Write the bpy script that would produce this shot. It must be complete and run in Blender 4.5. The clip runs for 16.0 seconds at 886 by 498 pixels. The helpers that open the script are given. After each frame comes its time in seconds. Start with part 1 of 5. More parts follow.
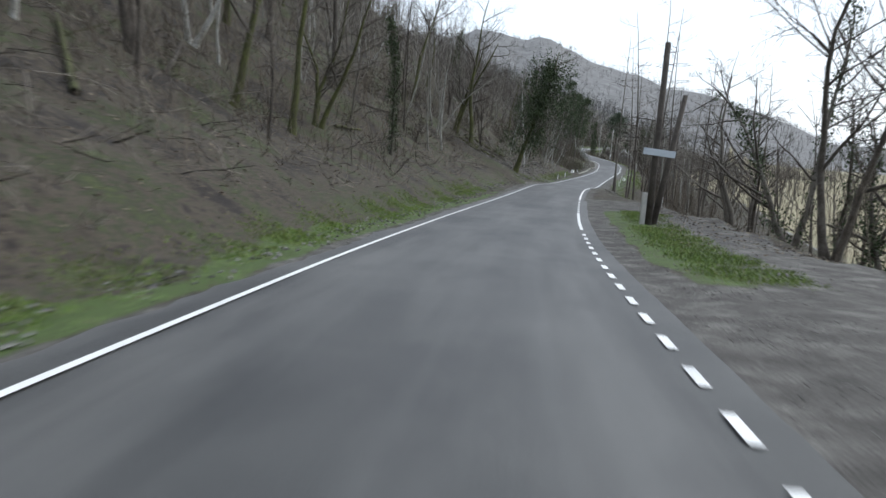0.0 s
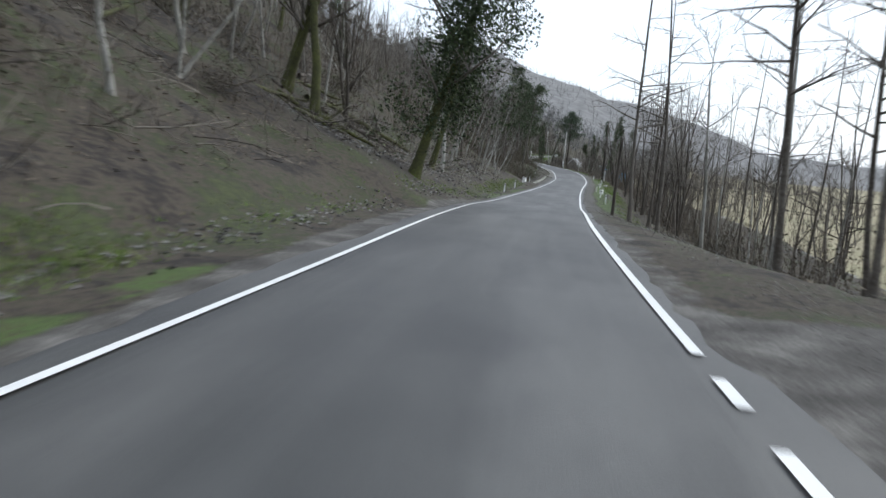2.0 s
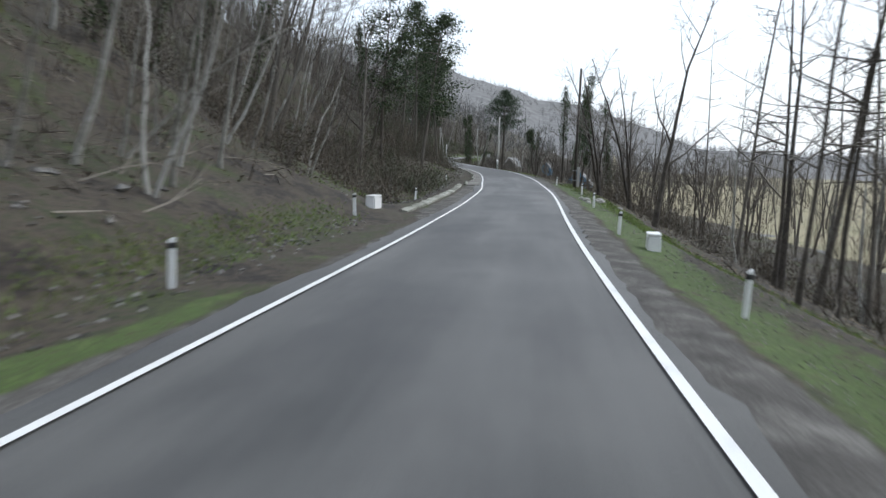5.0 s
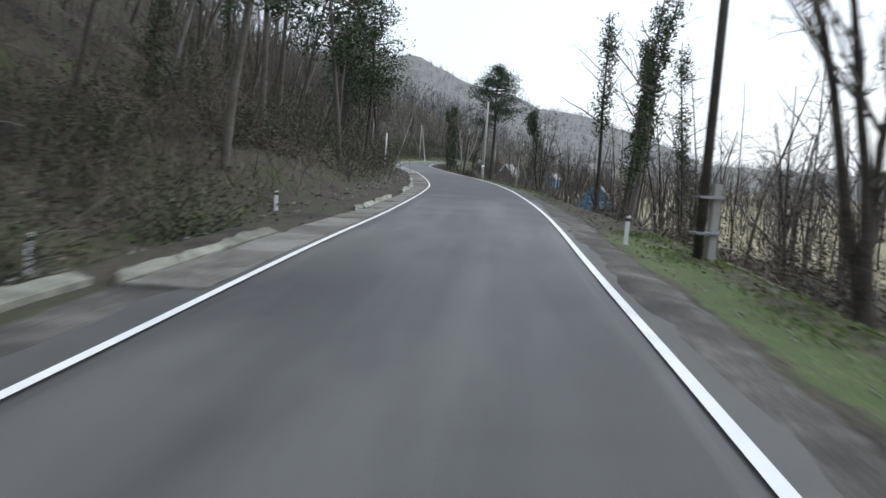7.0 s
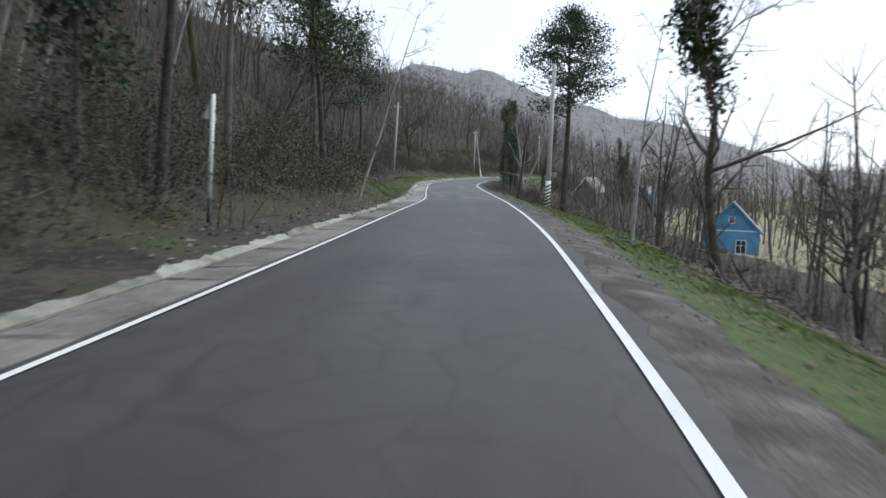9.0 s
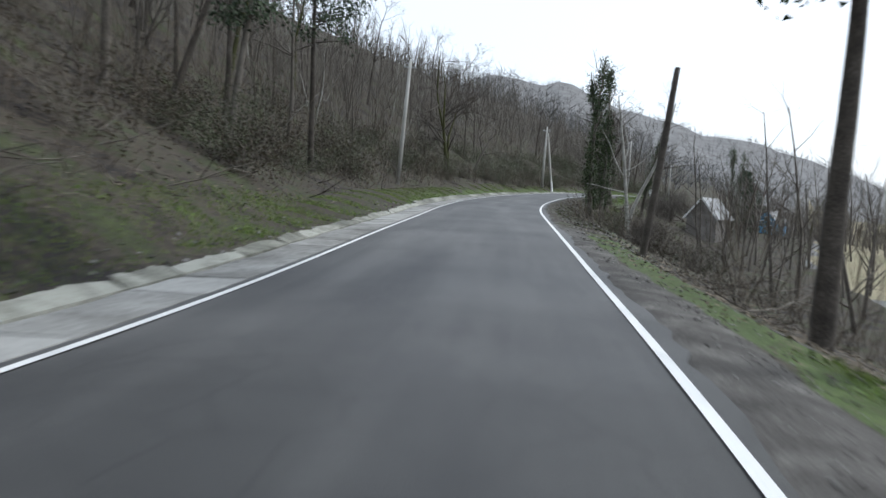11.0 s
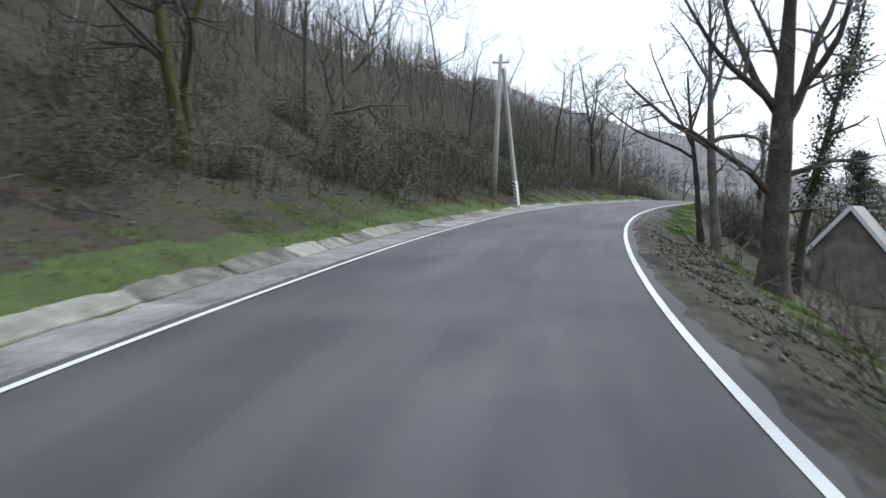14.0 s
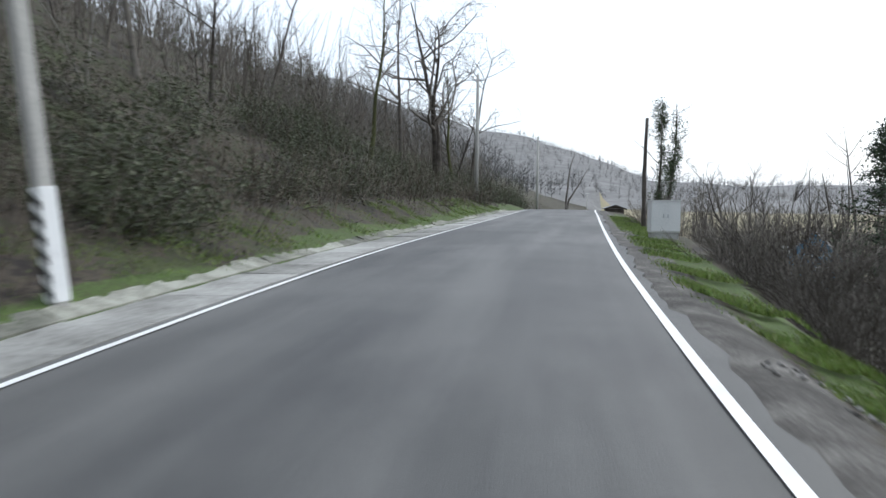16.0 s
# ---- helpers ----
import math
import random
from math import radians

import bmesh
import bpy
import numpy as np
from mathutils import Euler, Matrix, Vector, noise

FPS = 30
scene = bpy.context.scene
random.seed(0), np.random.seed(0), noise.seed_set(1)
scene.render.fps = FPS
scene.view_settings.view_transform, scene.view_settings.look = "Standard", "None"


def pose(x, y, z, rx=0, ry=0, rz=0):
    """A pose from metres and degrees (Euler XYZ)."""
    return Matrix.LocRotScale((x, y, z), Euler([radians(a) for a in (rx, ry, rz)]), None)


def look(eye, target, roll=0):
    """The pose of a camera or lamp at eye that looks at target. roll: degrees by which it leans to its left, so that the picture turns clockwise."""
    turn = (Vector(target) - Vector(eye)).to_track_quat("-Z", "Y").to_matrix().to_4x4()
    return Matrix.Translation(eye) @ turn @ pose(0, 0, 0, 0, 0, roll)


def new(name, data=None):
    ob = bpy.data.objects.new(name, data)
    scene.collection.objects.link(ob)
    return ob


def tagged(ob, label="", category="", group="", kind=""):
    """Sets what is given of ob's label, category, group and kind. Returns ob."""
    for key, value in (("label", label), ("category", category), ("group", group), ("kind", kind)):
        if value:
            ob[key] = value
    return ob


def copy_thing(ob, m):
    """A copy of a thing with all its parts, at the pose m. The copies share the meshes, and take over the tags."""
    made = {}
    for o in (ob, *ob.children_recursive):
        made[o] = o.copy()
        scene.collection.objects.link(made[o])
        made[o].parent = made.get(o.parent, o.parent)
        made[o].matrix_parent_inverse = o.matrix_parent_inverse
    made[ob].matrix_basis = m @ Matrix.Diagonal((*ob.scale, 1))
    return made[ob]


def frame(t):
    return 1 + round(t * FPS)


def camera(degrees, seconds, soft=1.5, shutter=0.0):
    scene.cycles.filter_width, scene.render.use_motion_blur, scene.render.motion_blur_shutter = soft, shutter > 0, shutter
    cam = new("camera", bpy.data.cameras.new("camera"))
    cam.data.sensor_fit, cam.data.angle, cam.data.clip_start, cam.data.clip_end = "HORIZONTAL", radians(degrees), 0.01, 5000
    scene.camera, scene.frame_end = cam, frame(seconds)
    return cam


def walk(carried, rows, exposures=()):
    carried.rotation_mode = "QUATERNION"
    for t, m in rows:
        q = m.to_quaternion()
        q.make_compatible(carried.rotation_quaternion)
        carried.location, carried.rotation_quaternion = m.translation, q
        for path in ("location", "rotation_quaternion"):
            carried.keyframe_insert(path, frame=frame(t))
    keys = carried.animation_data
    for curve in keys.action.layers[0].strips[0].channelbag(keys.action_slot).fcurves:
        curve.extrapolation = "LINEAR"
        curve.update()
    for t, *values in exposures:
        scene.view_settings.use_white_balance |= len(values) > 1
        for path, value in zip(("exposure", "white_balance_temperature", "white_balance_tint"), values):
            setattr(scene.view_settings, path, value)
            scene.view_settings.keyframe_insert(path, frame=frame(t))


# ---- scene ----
cam = camera(60.0, 16.0, 1.5, 0.3)
# seconds, x, y, z, yaw, pitch, lean
PATH = [
(0, 0.11, -0.02, 1.46, -0.02, -8.23, 4.24),
(0.5, 1.07, 9.32, 1.05, -0.93, -8.35, 3.45),
(1, 2.22, 18.78, 0.56, -1.92, -8.01, 3.62),
(1.5, 3.56, 28.12, 0.18, -3.01, -7.28, 3.95),
(2, 5.04, 37.05, -0.00, -4.25, -7.15, 4.71),
(2.5, 6.72, 45.92, -0.19, -5.31, -6.77, 3.86),
(3, 8.44, 54.35, -0.28, -6.44, -6.83, 3.44),
(3.5, 10.49, 63.43, -0.43, -7.35, -7.47, 2.08),
(4, 12.68, 72.76, -0.74, -7.84, -7.51, 1.17),
(4.2, 13.54, 76.45, -0.87, -8.08, -7.20, 1.29),
(6.3, 23.86, 115.76, -0.76, -9.58, -5.88, 3.68),
(6.5, 24.99, 120.00, -0.93, -9.47, -6.02, 4.45),
(7, 27.68, 130.87, -0.82, -8.82, -5.77, 3.72),
(7.5, 30.15, 140.72, -0.71, -7.95, -4.81, 2.77),
(8, 32.40, 150.31, -0.46, -6.94, -4.23, 3.06),
(8.5, 34.32, 159.49, -0.31, -5.00, -4.96, 2.92),
(9, 35.97, 168.36, -0.23, -2.84, -4.82, 1.55),
(9.2, 36.39, 171.81, -0.19, -2.28, -4.51, 1.53),
(11.3, 40.31, 212.00, 0.34, 2.91, -4.02, 3.42),
(11.5, 40.47, 215.93, 0.45, 3.04, -3.95, 3.31),
(12, 40.78, 225.82, 0.75, 3.21, -4.50, 3.69),
(12.5, 40.99, 235.16, 0.91, 3.16, -5.10, 3.31),
(13, 41.41, 243.97, 1.12, 2.17, -4.82, 2.97),
(13.5, 42.07, 252.87, 1.30, 0.10, -4.37, 2.25),
(14, 43.03, 261.51, 1.55, -2.72, -3.85, 1.62),
(14.5, 44.46, 269.82, 1.76, -5.76, -3.81, 2.56),
(15, 46.25, 277.68, 1.97, -8.57, -3.92, 2.31),
(15.5, 48.50, 285.60, 2.21, -11.40, -3.69, 1.66),
(16, 50.93, 292.73, 2.41, -13.77, -3.48, 0.70),
]


def drive(x, y, z, yaw, pitch, lean):
    a, b = radians(yaw), radians(pitch)
    way = Vector((-math.sin(a) * math.cos(b), math.cos(a) * math.cos(b), math.sin(b)))
    eye = Vector((x, y, z))
    return look(eye, eye + way, lean)


walk(cam, [(t, drive(*row)) for t, *row in PATH], [(0, 0.12, 5950, 7), (4.5, 0.1, 5950, 7), (8.2, 0.04, 5950, 7), (12, 0.12, 5950, 7), (16, 0.14, 5950, 7)])

# ---------------------------------------------------------------- light
SUN_AZ, SUN_EL = 62.0, 38.0        # azimuth from +y towards +x, elevation
world = bpy.data.worlds.new("sky")
scene.world = world
world.use_nodes = True
wn = world.node_tree
wn.nodes.clear()
sky = wn.nodes.new("ShaderNodeTexSky")
sky.sky_type = "NISHITA"
sky.sun_disc = False
sky.sun_elevation, sky.sun_rotation = radians(SUN_EL), radians(SUN_AZ)
sky.air_density, sky.dust_density = 1.0, 4.0
veil = wn.nodes.new("ShaderNodeMix")
veil.data_type = "RGBA"
veil.inputs[0].default_value = 0.72
veil.inputs[7].default_value = (9.6, 9.9, 10.4, 1)      # thin bright overcast
back = wn.nodes.new("ShaderNodeBackground")
back.inputs[1].default_value = 0.125
wout = wn.nodes.new("ShaderNodeOutputWorld")
wn.links.new(sky.outputs[0], veil.inputs[6])
wn.links.new(veil.outputs[2], back.inputs[0])
wn.links.new(back.outputs[0], wout.inputs[0])
sun = new("sun", bpy.data.lights.new("sun", "SUN"))
sun.data.energy, sun.data.angle, sun.data.color = 1.2, radians(14), (1.0, 0.95, 0.88)
sa, se = radians(SUN_AZ), radians(SUN_EL)
sun.matrix_world = look((0, 0, 0), (-math.sin(sa) * math.cos(se), -math.cos(sa) * math.cos(se), -math.sin(se)))

# ---------------------------------------------------------------- materials
def mat(name, cols, scale=1.0, rough=0.85, bump=0.3, fine=30.0, metal=0.0, island=0.0, spread=(0.3, 0.7), coords="Object", rnd=0.0):
    """A worn surface: two colours or more over coarse and fine noise, with relief."""
    m = bpy.data.materials.new(name)
    m.use_nodes = True
    nt = m.node_tree
    bsdf = nt.nodes["Principled BSDF"]
    bsdf.inputs["Roughness"].default_value = rough
    bsdf.inputs["Metallic"].default_value = metal
    tc = nt.nodes.new("ShaderNodeTexCoord")
    n1, n2 = nt.nodes.new("ShaderNodeTexNoise"), nt.nodes.new("ShaderNodeTexNoise")
    n1.inputs["Scale"].default_value, n1.inputs["Detail"].default_value = scale, 6
    n2.inputs["Scale"].default_value, n2.inputs["Detail"].default_value = scale * fine, 4
    for n in (n1, n2):
        nt.links.new(tc.outputs[coords], n.inputs["Vector"])
    add = nt.nodes.new("ShaderNodeMath")
    add.operation = "MULTIPLY_ADD"
    add.inputs[1].default_value = 0.45
    nt.links.new(n2.outputs[0], add.inputs[0])
    half = nt.nodes.new("ShaderNodeMath")
    half.operation = "MULTIPLY"
    half.inputs[1].default_value = 0.62
    nt.links.new(n1.outputs[0], half.inputs[0])
    nt.links.new(half.outputs[0], add.inputs[2])
    last = add
    if island or rnd:
        if island:
            src = nt.nodes.new("ShaderNodeNewGeometry").outputs["Random Per Island"]
        else:
            src = nt.nodes.new("ShaderNodeObjectInfo").outputs["Random"]
        mix = nt.nodes.new("ShaderNodeMath")
        mix.operation = "MULTIPLY_ADD"
        mix.inputs[1].default_value = island or rnd
        nt.links.new(src, mix.inputs[0])
        sub = nt.nodes.new("ShaderNodeMath")
        sub.operation = "SUBTRACT"
        sub.inputs[1].default_value = (island or rnd) / 2
        nt.links.new(add.outputs[0], sub.inputs[0])
        nt.links.new(sub.outputs[0], mix.inputs[2])
        last = mix
    ramp = nt.nodes.new("ShaderNodeValToRGB")
    lo, hi = spread
    ramp.color_ramp.elements[0].position, ramp.color_ramp.elements[1].position = lo, hi
    ramp.color_ramp.elements[0].color, ramp.color_ramp.elements[1].color = (*cols[0], 1), (*cols[-1], 1)
    for i, c in enumerate(cols[1:-1], 1):
        e = ramp.color_ramp.elements.new(lo + (hi - lo) * i / (len(cols) - 1))
        e.color = (*c, 1)
    nt.links.new(last.outputs[0], ramp.inputs[0])
    nt.links.new(ramp.outputs[0], bsdf.inputs["Base Color"])
    if bump:
        b = nt.nodes.new("ShaderNodeBump")
        b.inputs["Strength"].default_value, b.inputs["Distance"].default_value = bump, 0.03
        nt.links.new(add.outputs[0], b.inputs["Height"])
        nt.links.new(b.outputs[0], bsdf.inputs["Normal"])
    return m


def asphalt():
    """Grey asphalt: fine grain, dark and dusty blotches drawn out along the road, polished wheel tracks."""
    m = mat("asphalt", [(0.034, 0.034, 0.034), (0.061, 0.061, 0.06), (0.1, 0.099, 0.095)], 0.35, 0.6, 0.35, 220, spread=(0.34, 0.7))
    nt = m.node_tree
    bsdf = nt.nodes["Principled BSDF"]
    uv = nt.nodes.new("ShaderNodeUVMap")
    base = bsdf.inputs["Base Color"].links[0].from_socket
    for scale, size, lo, hi, tone, amount in (((0.9, 0.07, 1), 1.0, 0.46, 0.66, (0.155, 0.153, 0.146, 1), 0.5), ((0.5, 0.16, 1), 1.3, 0.51, 0.68, (0.03, 0.03, 0.032, 1), 0.75),
                                              ((2.2, 0.03, 1), 1.0, 0.5, 0.75, (0.12, 0.12, 0.117, 1), 0.35)):
        mp = nt.nodes.new("ShaderNodeMapping")
        mp.inputs["Scale"].default_value = scale
        nt.links.new(uv.outputs[0], mp.inputs[0])
        n = nt.nodes.new("ShaderNodeTexNoise")
        n.inputs["Scale"].default_value, n.inputs["Detail"].default_value = size, 5
        nt.links.new(mp.outputs[0], n.inputs["Vector"])
        r = nt.nodes.new("ShaderNodeMapRange")
        for k, v in ((1, lo), (2, hi), (3, 0.0), (4, amount)):
            r.inputs[k].default_value = v
        nt.links.new(n.outputs[0], r.inputs[0])
        mix = nt.nodes.new("ShaderNodeMix")
        mix.data_type = "RGBA"
        nt.links.new(r.outputs[0], mix.inputs[0])
        nt.links.new(base, mix.inputs[6])
        mix.inputs[7].default_value = tone
        base = mix.outputs[2]
    split = nt.nodes.new("ShaderNodeSeparateXYZ")
    nt.links.new(uv.outputs[0], split.inputs[0])
    rag = nt.nodes.new("ShaderNodeTexNoise")
    rag.inputs["Scale"].default_value = 0.5
    nt.links.new(uv.outputs[0], rag.inputs["Vector"])
    shift = nt.nodes.new("ShaderNodeMath")
    shift.operation = "MULTIPLY_ADD"
    shift.inputs[1].default_value = 14.0
    nt.links.new(rag.outputs[0], shift.inputs[0])
    nt.links.new(split.outputs[1], shift.inputs[2])
    old = None
    for lo, hi in ((207, 214), (268, 258)):
        r = nt.nodes.new("ShaderNodeMapRange")
        for k, v in ((1, lo), (2, hi), (3, 0.0), (4, 1.0)):
            r.inputs[k].default_value = v
        nt.links.new(shift.outputs[0], r.inputs[0])
        if old:
            both = nt.nodes.new("ShaderNodeMath")
            both.operation = "MULTIPLY"
            nt.links.new(old, both.inputs[0])
            nt.links.new(r.outputs[0], both.inputs[1])
            old = both.outputs[0]
        else:
            old = r.outputs[0]
    crack = nt.nodes.new("ShaderNodeTexVoronoi")                # crazed old binder
    crack.feature = "DISTANCE_TO_EDGE"
    crack.inputs["Scale"].default_value = 1.3
    nt.links.new(uv.outputs[0], crack.inputs["Vector"])
    edge = nt.nodes.new("ShaderNodeMapRange")
    for k, v in ((1, 0.0), (2, 0.05), (3, 0.95), (4, 0.62)):
        edge.inputs[k].default_value = v
    nt.links.new(crack.outputs[0], edge.inputs[0])
    amount = nt.nodes.new("ShaderNodeMath")
    amount.operation = "MULTIPLY"
    nt.links.new(old, amount.inputs[0])
    nt.links.new(edge.outputs[0], amount.inputs[1])
    mix = nt.nodes.new("ShaderNodeMix")
    mix.data_type = "RGBA"
    nt.links.new(amount.outputs[0], mix.inputs[0])
    nt.links.new(base, mix.inputs[6])
    mix.inputs[7].default_value = (0.022, 0.021, 0.021, 1)
    base = mix.outputs[2]
    nt.links.new(base, bsdf.inputs["Base Color"])
    return m


ASPHALT = asphalt()
PAINT = mat("road_paint", [(0.5, 0.5, 0.5), (0.74, 0.74, 0.73), (0.82, 0.82, 0.8)], 1.6, 0.6, 0.1, 30, spread=(0.3, 0.55))
EARTH = mat("bank_earth", [(0.011, 0.008, 0.006), (0.026, 0.019, 0.013), (0.066, 0.052, 0.036), (0.026, 0.03, 0.011), (0.05, 0.06, 0.018)], 0.55, 0.95, 1.0, 11, spread=(0.41, 0.66))
CLOD = mat("clod", [(0.02, 0.016, 0.012), (0.06, 0.05, 0.038), (0.13, 0.115, 0.09), (0.06, 0.07, 0.025)], 2.0, 0.95, 0.6, 8, island=0.8)
DEAD = mat("dead_wood", [(0.036, 0.029, 0.022), (0.1, 0.084, 0.066), (0.23, 0.205, 0.17)], 1.2, 0.95, 0.2, 8, island=0.8)
# far hills: air haze is put into these two paler base colours
HAZY_HILLWOOD = mat("haze_paled_wood", [(0.11, 0.108, 0.107), (0.175, 0.172, 0.17), (0.24, 0.236, 0.23)], 0.05, 0.95, 0.0, 8, island=0.7)
HAZY_FARLAND = mat("haze_paled_slope", [(0.1, 0.098, 0.097), (0.165, 0.162, 0.16), (0.24, 0.236, 0.23)], 0.05, 0.95, 0.8, 9)
GRAVEL = mat("gravel", [(0.034, 0.031, 0.027), (0.078, 0.072, 0.065), (0.185, 0.175, 0.16)], 1.6, 0.9, 0.55, 14, spread=(0.38, 0.7))
TURF = mat("turf", [(0.034, 0.026, 0.015), (0.06, 0.054, 0.024), (0.062, 0.112, 0.018), (0.045, 0.056, 0.017), (0.085, 0.145, 0.025), (0.075, 0.06, 0.036)], 1.7, 0.95, 1.0, 9, spread=(0.36, 0.66))


def verge_ground():
    """Leafy earth, gravel and turf in one surface; the shares come from the mesh, the ragged borders from noise."""
    m = bpy.data.materials.new("verge_ground")
    m.use_nodes = True
    nt = m.node_tree
    bsdf = nt.nodes["Principled BSDF"]
    bsdf.inputs["Roughness"].default_value = 0.95
    tc = nt.nodes.new("ShaderNodeTexCoord")

    def grain(scale, detail=6):
        n = nt.nodes.new("ShaderNodeTexNoise")
        n.inputs["Scale"].default_value, n.inputs["Detail"].default_value = scale, detail
        nt.links.new(tc.outputs["Object"], n.inputs["Vector"])
        return n.outputs[0]

    def sums(a, ka, b, kb):
        x = nt.nodes.new("ShaderNodeMath")
        x.operation = "MULTIPLY"
        x.inputs[1].default_value = ka
        nt.links.new(a, x.inputs[0])
        y = nt.nodes.new("ShaderNodeMath")
        y.operation = "MULTIPLY_ADD"
        y.inputs[1].default_value = kb
        nt.links.new(b, y.inputs[0])
        nt.links.new(x.outputs[0], y.inputs[2])
        return y.outputs[0]

    def coat(src):
        """The colours of a plain material, carried over."""
        k = src.node_tree.nodes
        cr = next(n for n in k if n.type == "VALTORGB").color_ramp
        noises = [n.inputs["Scale"].default_value for n in k if n.type == "TEX_NOISE"]
        h = sums(grain(noises[0]), 0.62, grain(noises[1], 4), 0.45)
        r = nt.nodes.new("ShaderNodeValToRGB")
        for i, e in enumerate(cr.elements):
            t = r.color_ramp.elements[0] if i == 0 else r.color_ramp.elements[-1] if i == len(cr.elements) - 1 else r.color_ramp.elements.new(e.position)
            t.position, t.color = e.position, tuple(e.color)
        nt.links.new(h, r.inputs[0])
        return r.outputs[0], h

    (colour, height), rag = coat(EARTH), sums(grain(0.7), 0.75, grain(5.0), 0.55)
    for name, src in (("turf_share", TURF), ("gravel_share", GRAVEL)):
        at_ = nt.nodes.new("ShaderNodeAttribute")
        at_.attribute_name = name
        lift = nt.nodes.new("ShaderNodeMath")
        lift.operation = "ADD"
        nt.links.new(at_.outputs["Fac"], lift.inputs[0])
        nt.links.new(rag, lift.inputs[1])
        cut = nt.nodes.new("ShaderNodeMapRange")
        for k, v in ((1, 1.06), (2, 1.24), (3, 0.0), (4, 1.0)):
            cut.inputs[k].default_value = v
        nt.links.new(lift.outputs[0], cut.inputs[0])
        c, _ = coat(src)
        mix = nt.nodes.new("ShaderNodeMix")
        mix.data_type = "RGBA"
        nt.links.new(cut.outputs[0], mix.inputs[0])
        nt.links.new(colour, mix.inputs[6])
        nt.links.new(c, mix.inputs[7])
        colour = mix.outputs[2]
    nt.links.new(colour, bsdf.inputs["Base Color"])
    b = nt.nodes.new("ShaderNodeBump")
    b.inputs["Strength"].default_value, b.inputs["Distance"].default_value = 0.9, 0.03
    nt.links.new(sums(height, 0.6, grain(30.0, 4), 0.6), b.inputs["Height"])
    nt.links.new(b.outputs[0], bsdf.inputs["Normal"])
    return m


VERGE = verge_ground()
FIELD = mat("dry_field", [(0.16, 0.135, 0.08), (0.29, 0.25, 0.155), (0.2, 0.19, 0.1)], 0.04, 0.95, 0.4, 30)
CONCRETE = mat("old_concrete", [(0.1, 0.098, 0.088), (0.25, 0.246, 0.23), (0.4, 0.396, 0.375)], 0.9, 0.9, 0.6, 11, rnd=0.2)
MUDDY = mat("mud_covered_concrete", [(0.055, 0.05, 0.042), (0.13, 0.122, 0.107), (0.24, 0.23, 0.21)], 1.1, 0.9, 0.7, 9, rnd=0.25)
RIM = mat("pale_rim_concrete", [(0.075, 0.076, 0.06), (0.2, 0.2, 0.165), (0.37, 0.37, 0.32)], 2.6, 0.85, 0.8, 9, rnd=0.3)
POLECON = mat("pole_concrete", [(0.27, 0.26, 0.24), (0.4, 0.39, 0.36), (0.5, 0.48, 0.45)], 1.5, 0.8, 0.3, 14)
BARK = mat("bark", [(0.03, 0.025, 0.02), (0.075, 0.063, 0.052), (0.15, 0.135, 0.115)], 2.2, 0.95, 0.9, 8, rnd=0.3)
TWIG = mat("twig", [(0.045, 0.038, 0.032), (0.1, 0.087, 0.073), (0.18, 0.16, 0.137)], 1.2, 0.95, 0.2, 8, rnd=0.35)
PALE = mat("pale_bark", [(0.1, 0.09, 0.08), (0.24, 0.23, 0.2), (0.4, 0.39, 0.36)], 2.2, 0.9, 0.5, 5, rnd=0.3)
IVY = mat("ivy_leaf", [(0.02, 0.032, 0.013), (0.042, 0.062, 0.024), (0.07, 0.098, 0.04)], 1.0, 0.85, 0.1, 8, island=0.7)
PINE = mat("pine_needles", [(0.024, 0.038, 0.022), (0.046, 0.07, 0.04), (0.08, 0.11, 0.06)], 1.0, 0.85, 0.1, 8, island=0.7)
SHRUB = mat("shrub_leaf", [(0.03, 0.036, 0.017), (0.055, 0.064, 0.03), (0.09, 0.102, 0.05)], 1.0, 0.7, 0.1, 8, island=0.4)
LITTER = mat("dead_leaf", [(0.038, 0.026, 0.016), (0.095, 0.07, 0.045), (0.21, 0.17, 0.12)], 1.0, 0.8, 0.1, 8, island=0.9)
BLADE = mat("grass_blade", [(0.06, 0.095, 0.014), (0.135, 0.22, 0.028), (0.16, 0.27, 0.035), (0.17, 0.2, 0.05)], 0.6, 0.6, 0.0, 8, island=0.7)
MOSS = mat("mossy_bark", [(0.028, 0.024, 0.014), (0.056, 0.058, 0.02), (0.1, 0.11, 0.03)], 1.5, 0.95, 0.9, 8)
BRUSH = mat("dry_brush", [(0.038, 0.029, 0.021), (0.09, 0.071, 0.053), (0.175, 0.146, 0.112)], 1.0, 0.95, 0.1, 8, island=0.8)
BROWNLEAF = mat("withered_leaf", [(0.024, 0.017, 0.011), (0.05, 0.037, 0.023), (0.095, 0.072, 0.046), (0.048, 0.048, 0.022)], 1.0, 0.8, 0.1, 8, island=0.5)
STONE = mat("stone", [(0.05, 0.047, 0.043), (0.115, 0.11, 0.1), (0.26, 0.25, 0.235)], 3.0, 0.9, 0.4, 8, island=0.8)
PALESTONE = mat("pale_limestone", [(0.14, 0.135, 0.12), (0.32, 0.31, 0.28), (0.48, 0.47, 0.43)], 4.0, 0.9, 0.6, 7)
WHITE = mat("white_plastic", [(0.55, 0.55, 0.54), (0.75, 0.75, 0.74), (0.82, 0.82, 0.81)], 2.5, 0.5, 0.05, 10, spread=(0.2, 0.5))
BLACK = mat("black_paint", [(0.015, 0.015, 0.016), (0.03, 0.03, 0.03)], 3, 0.6, 0.1, 10)
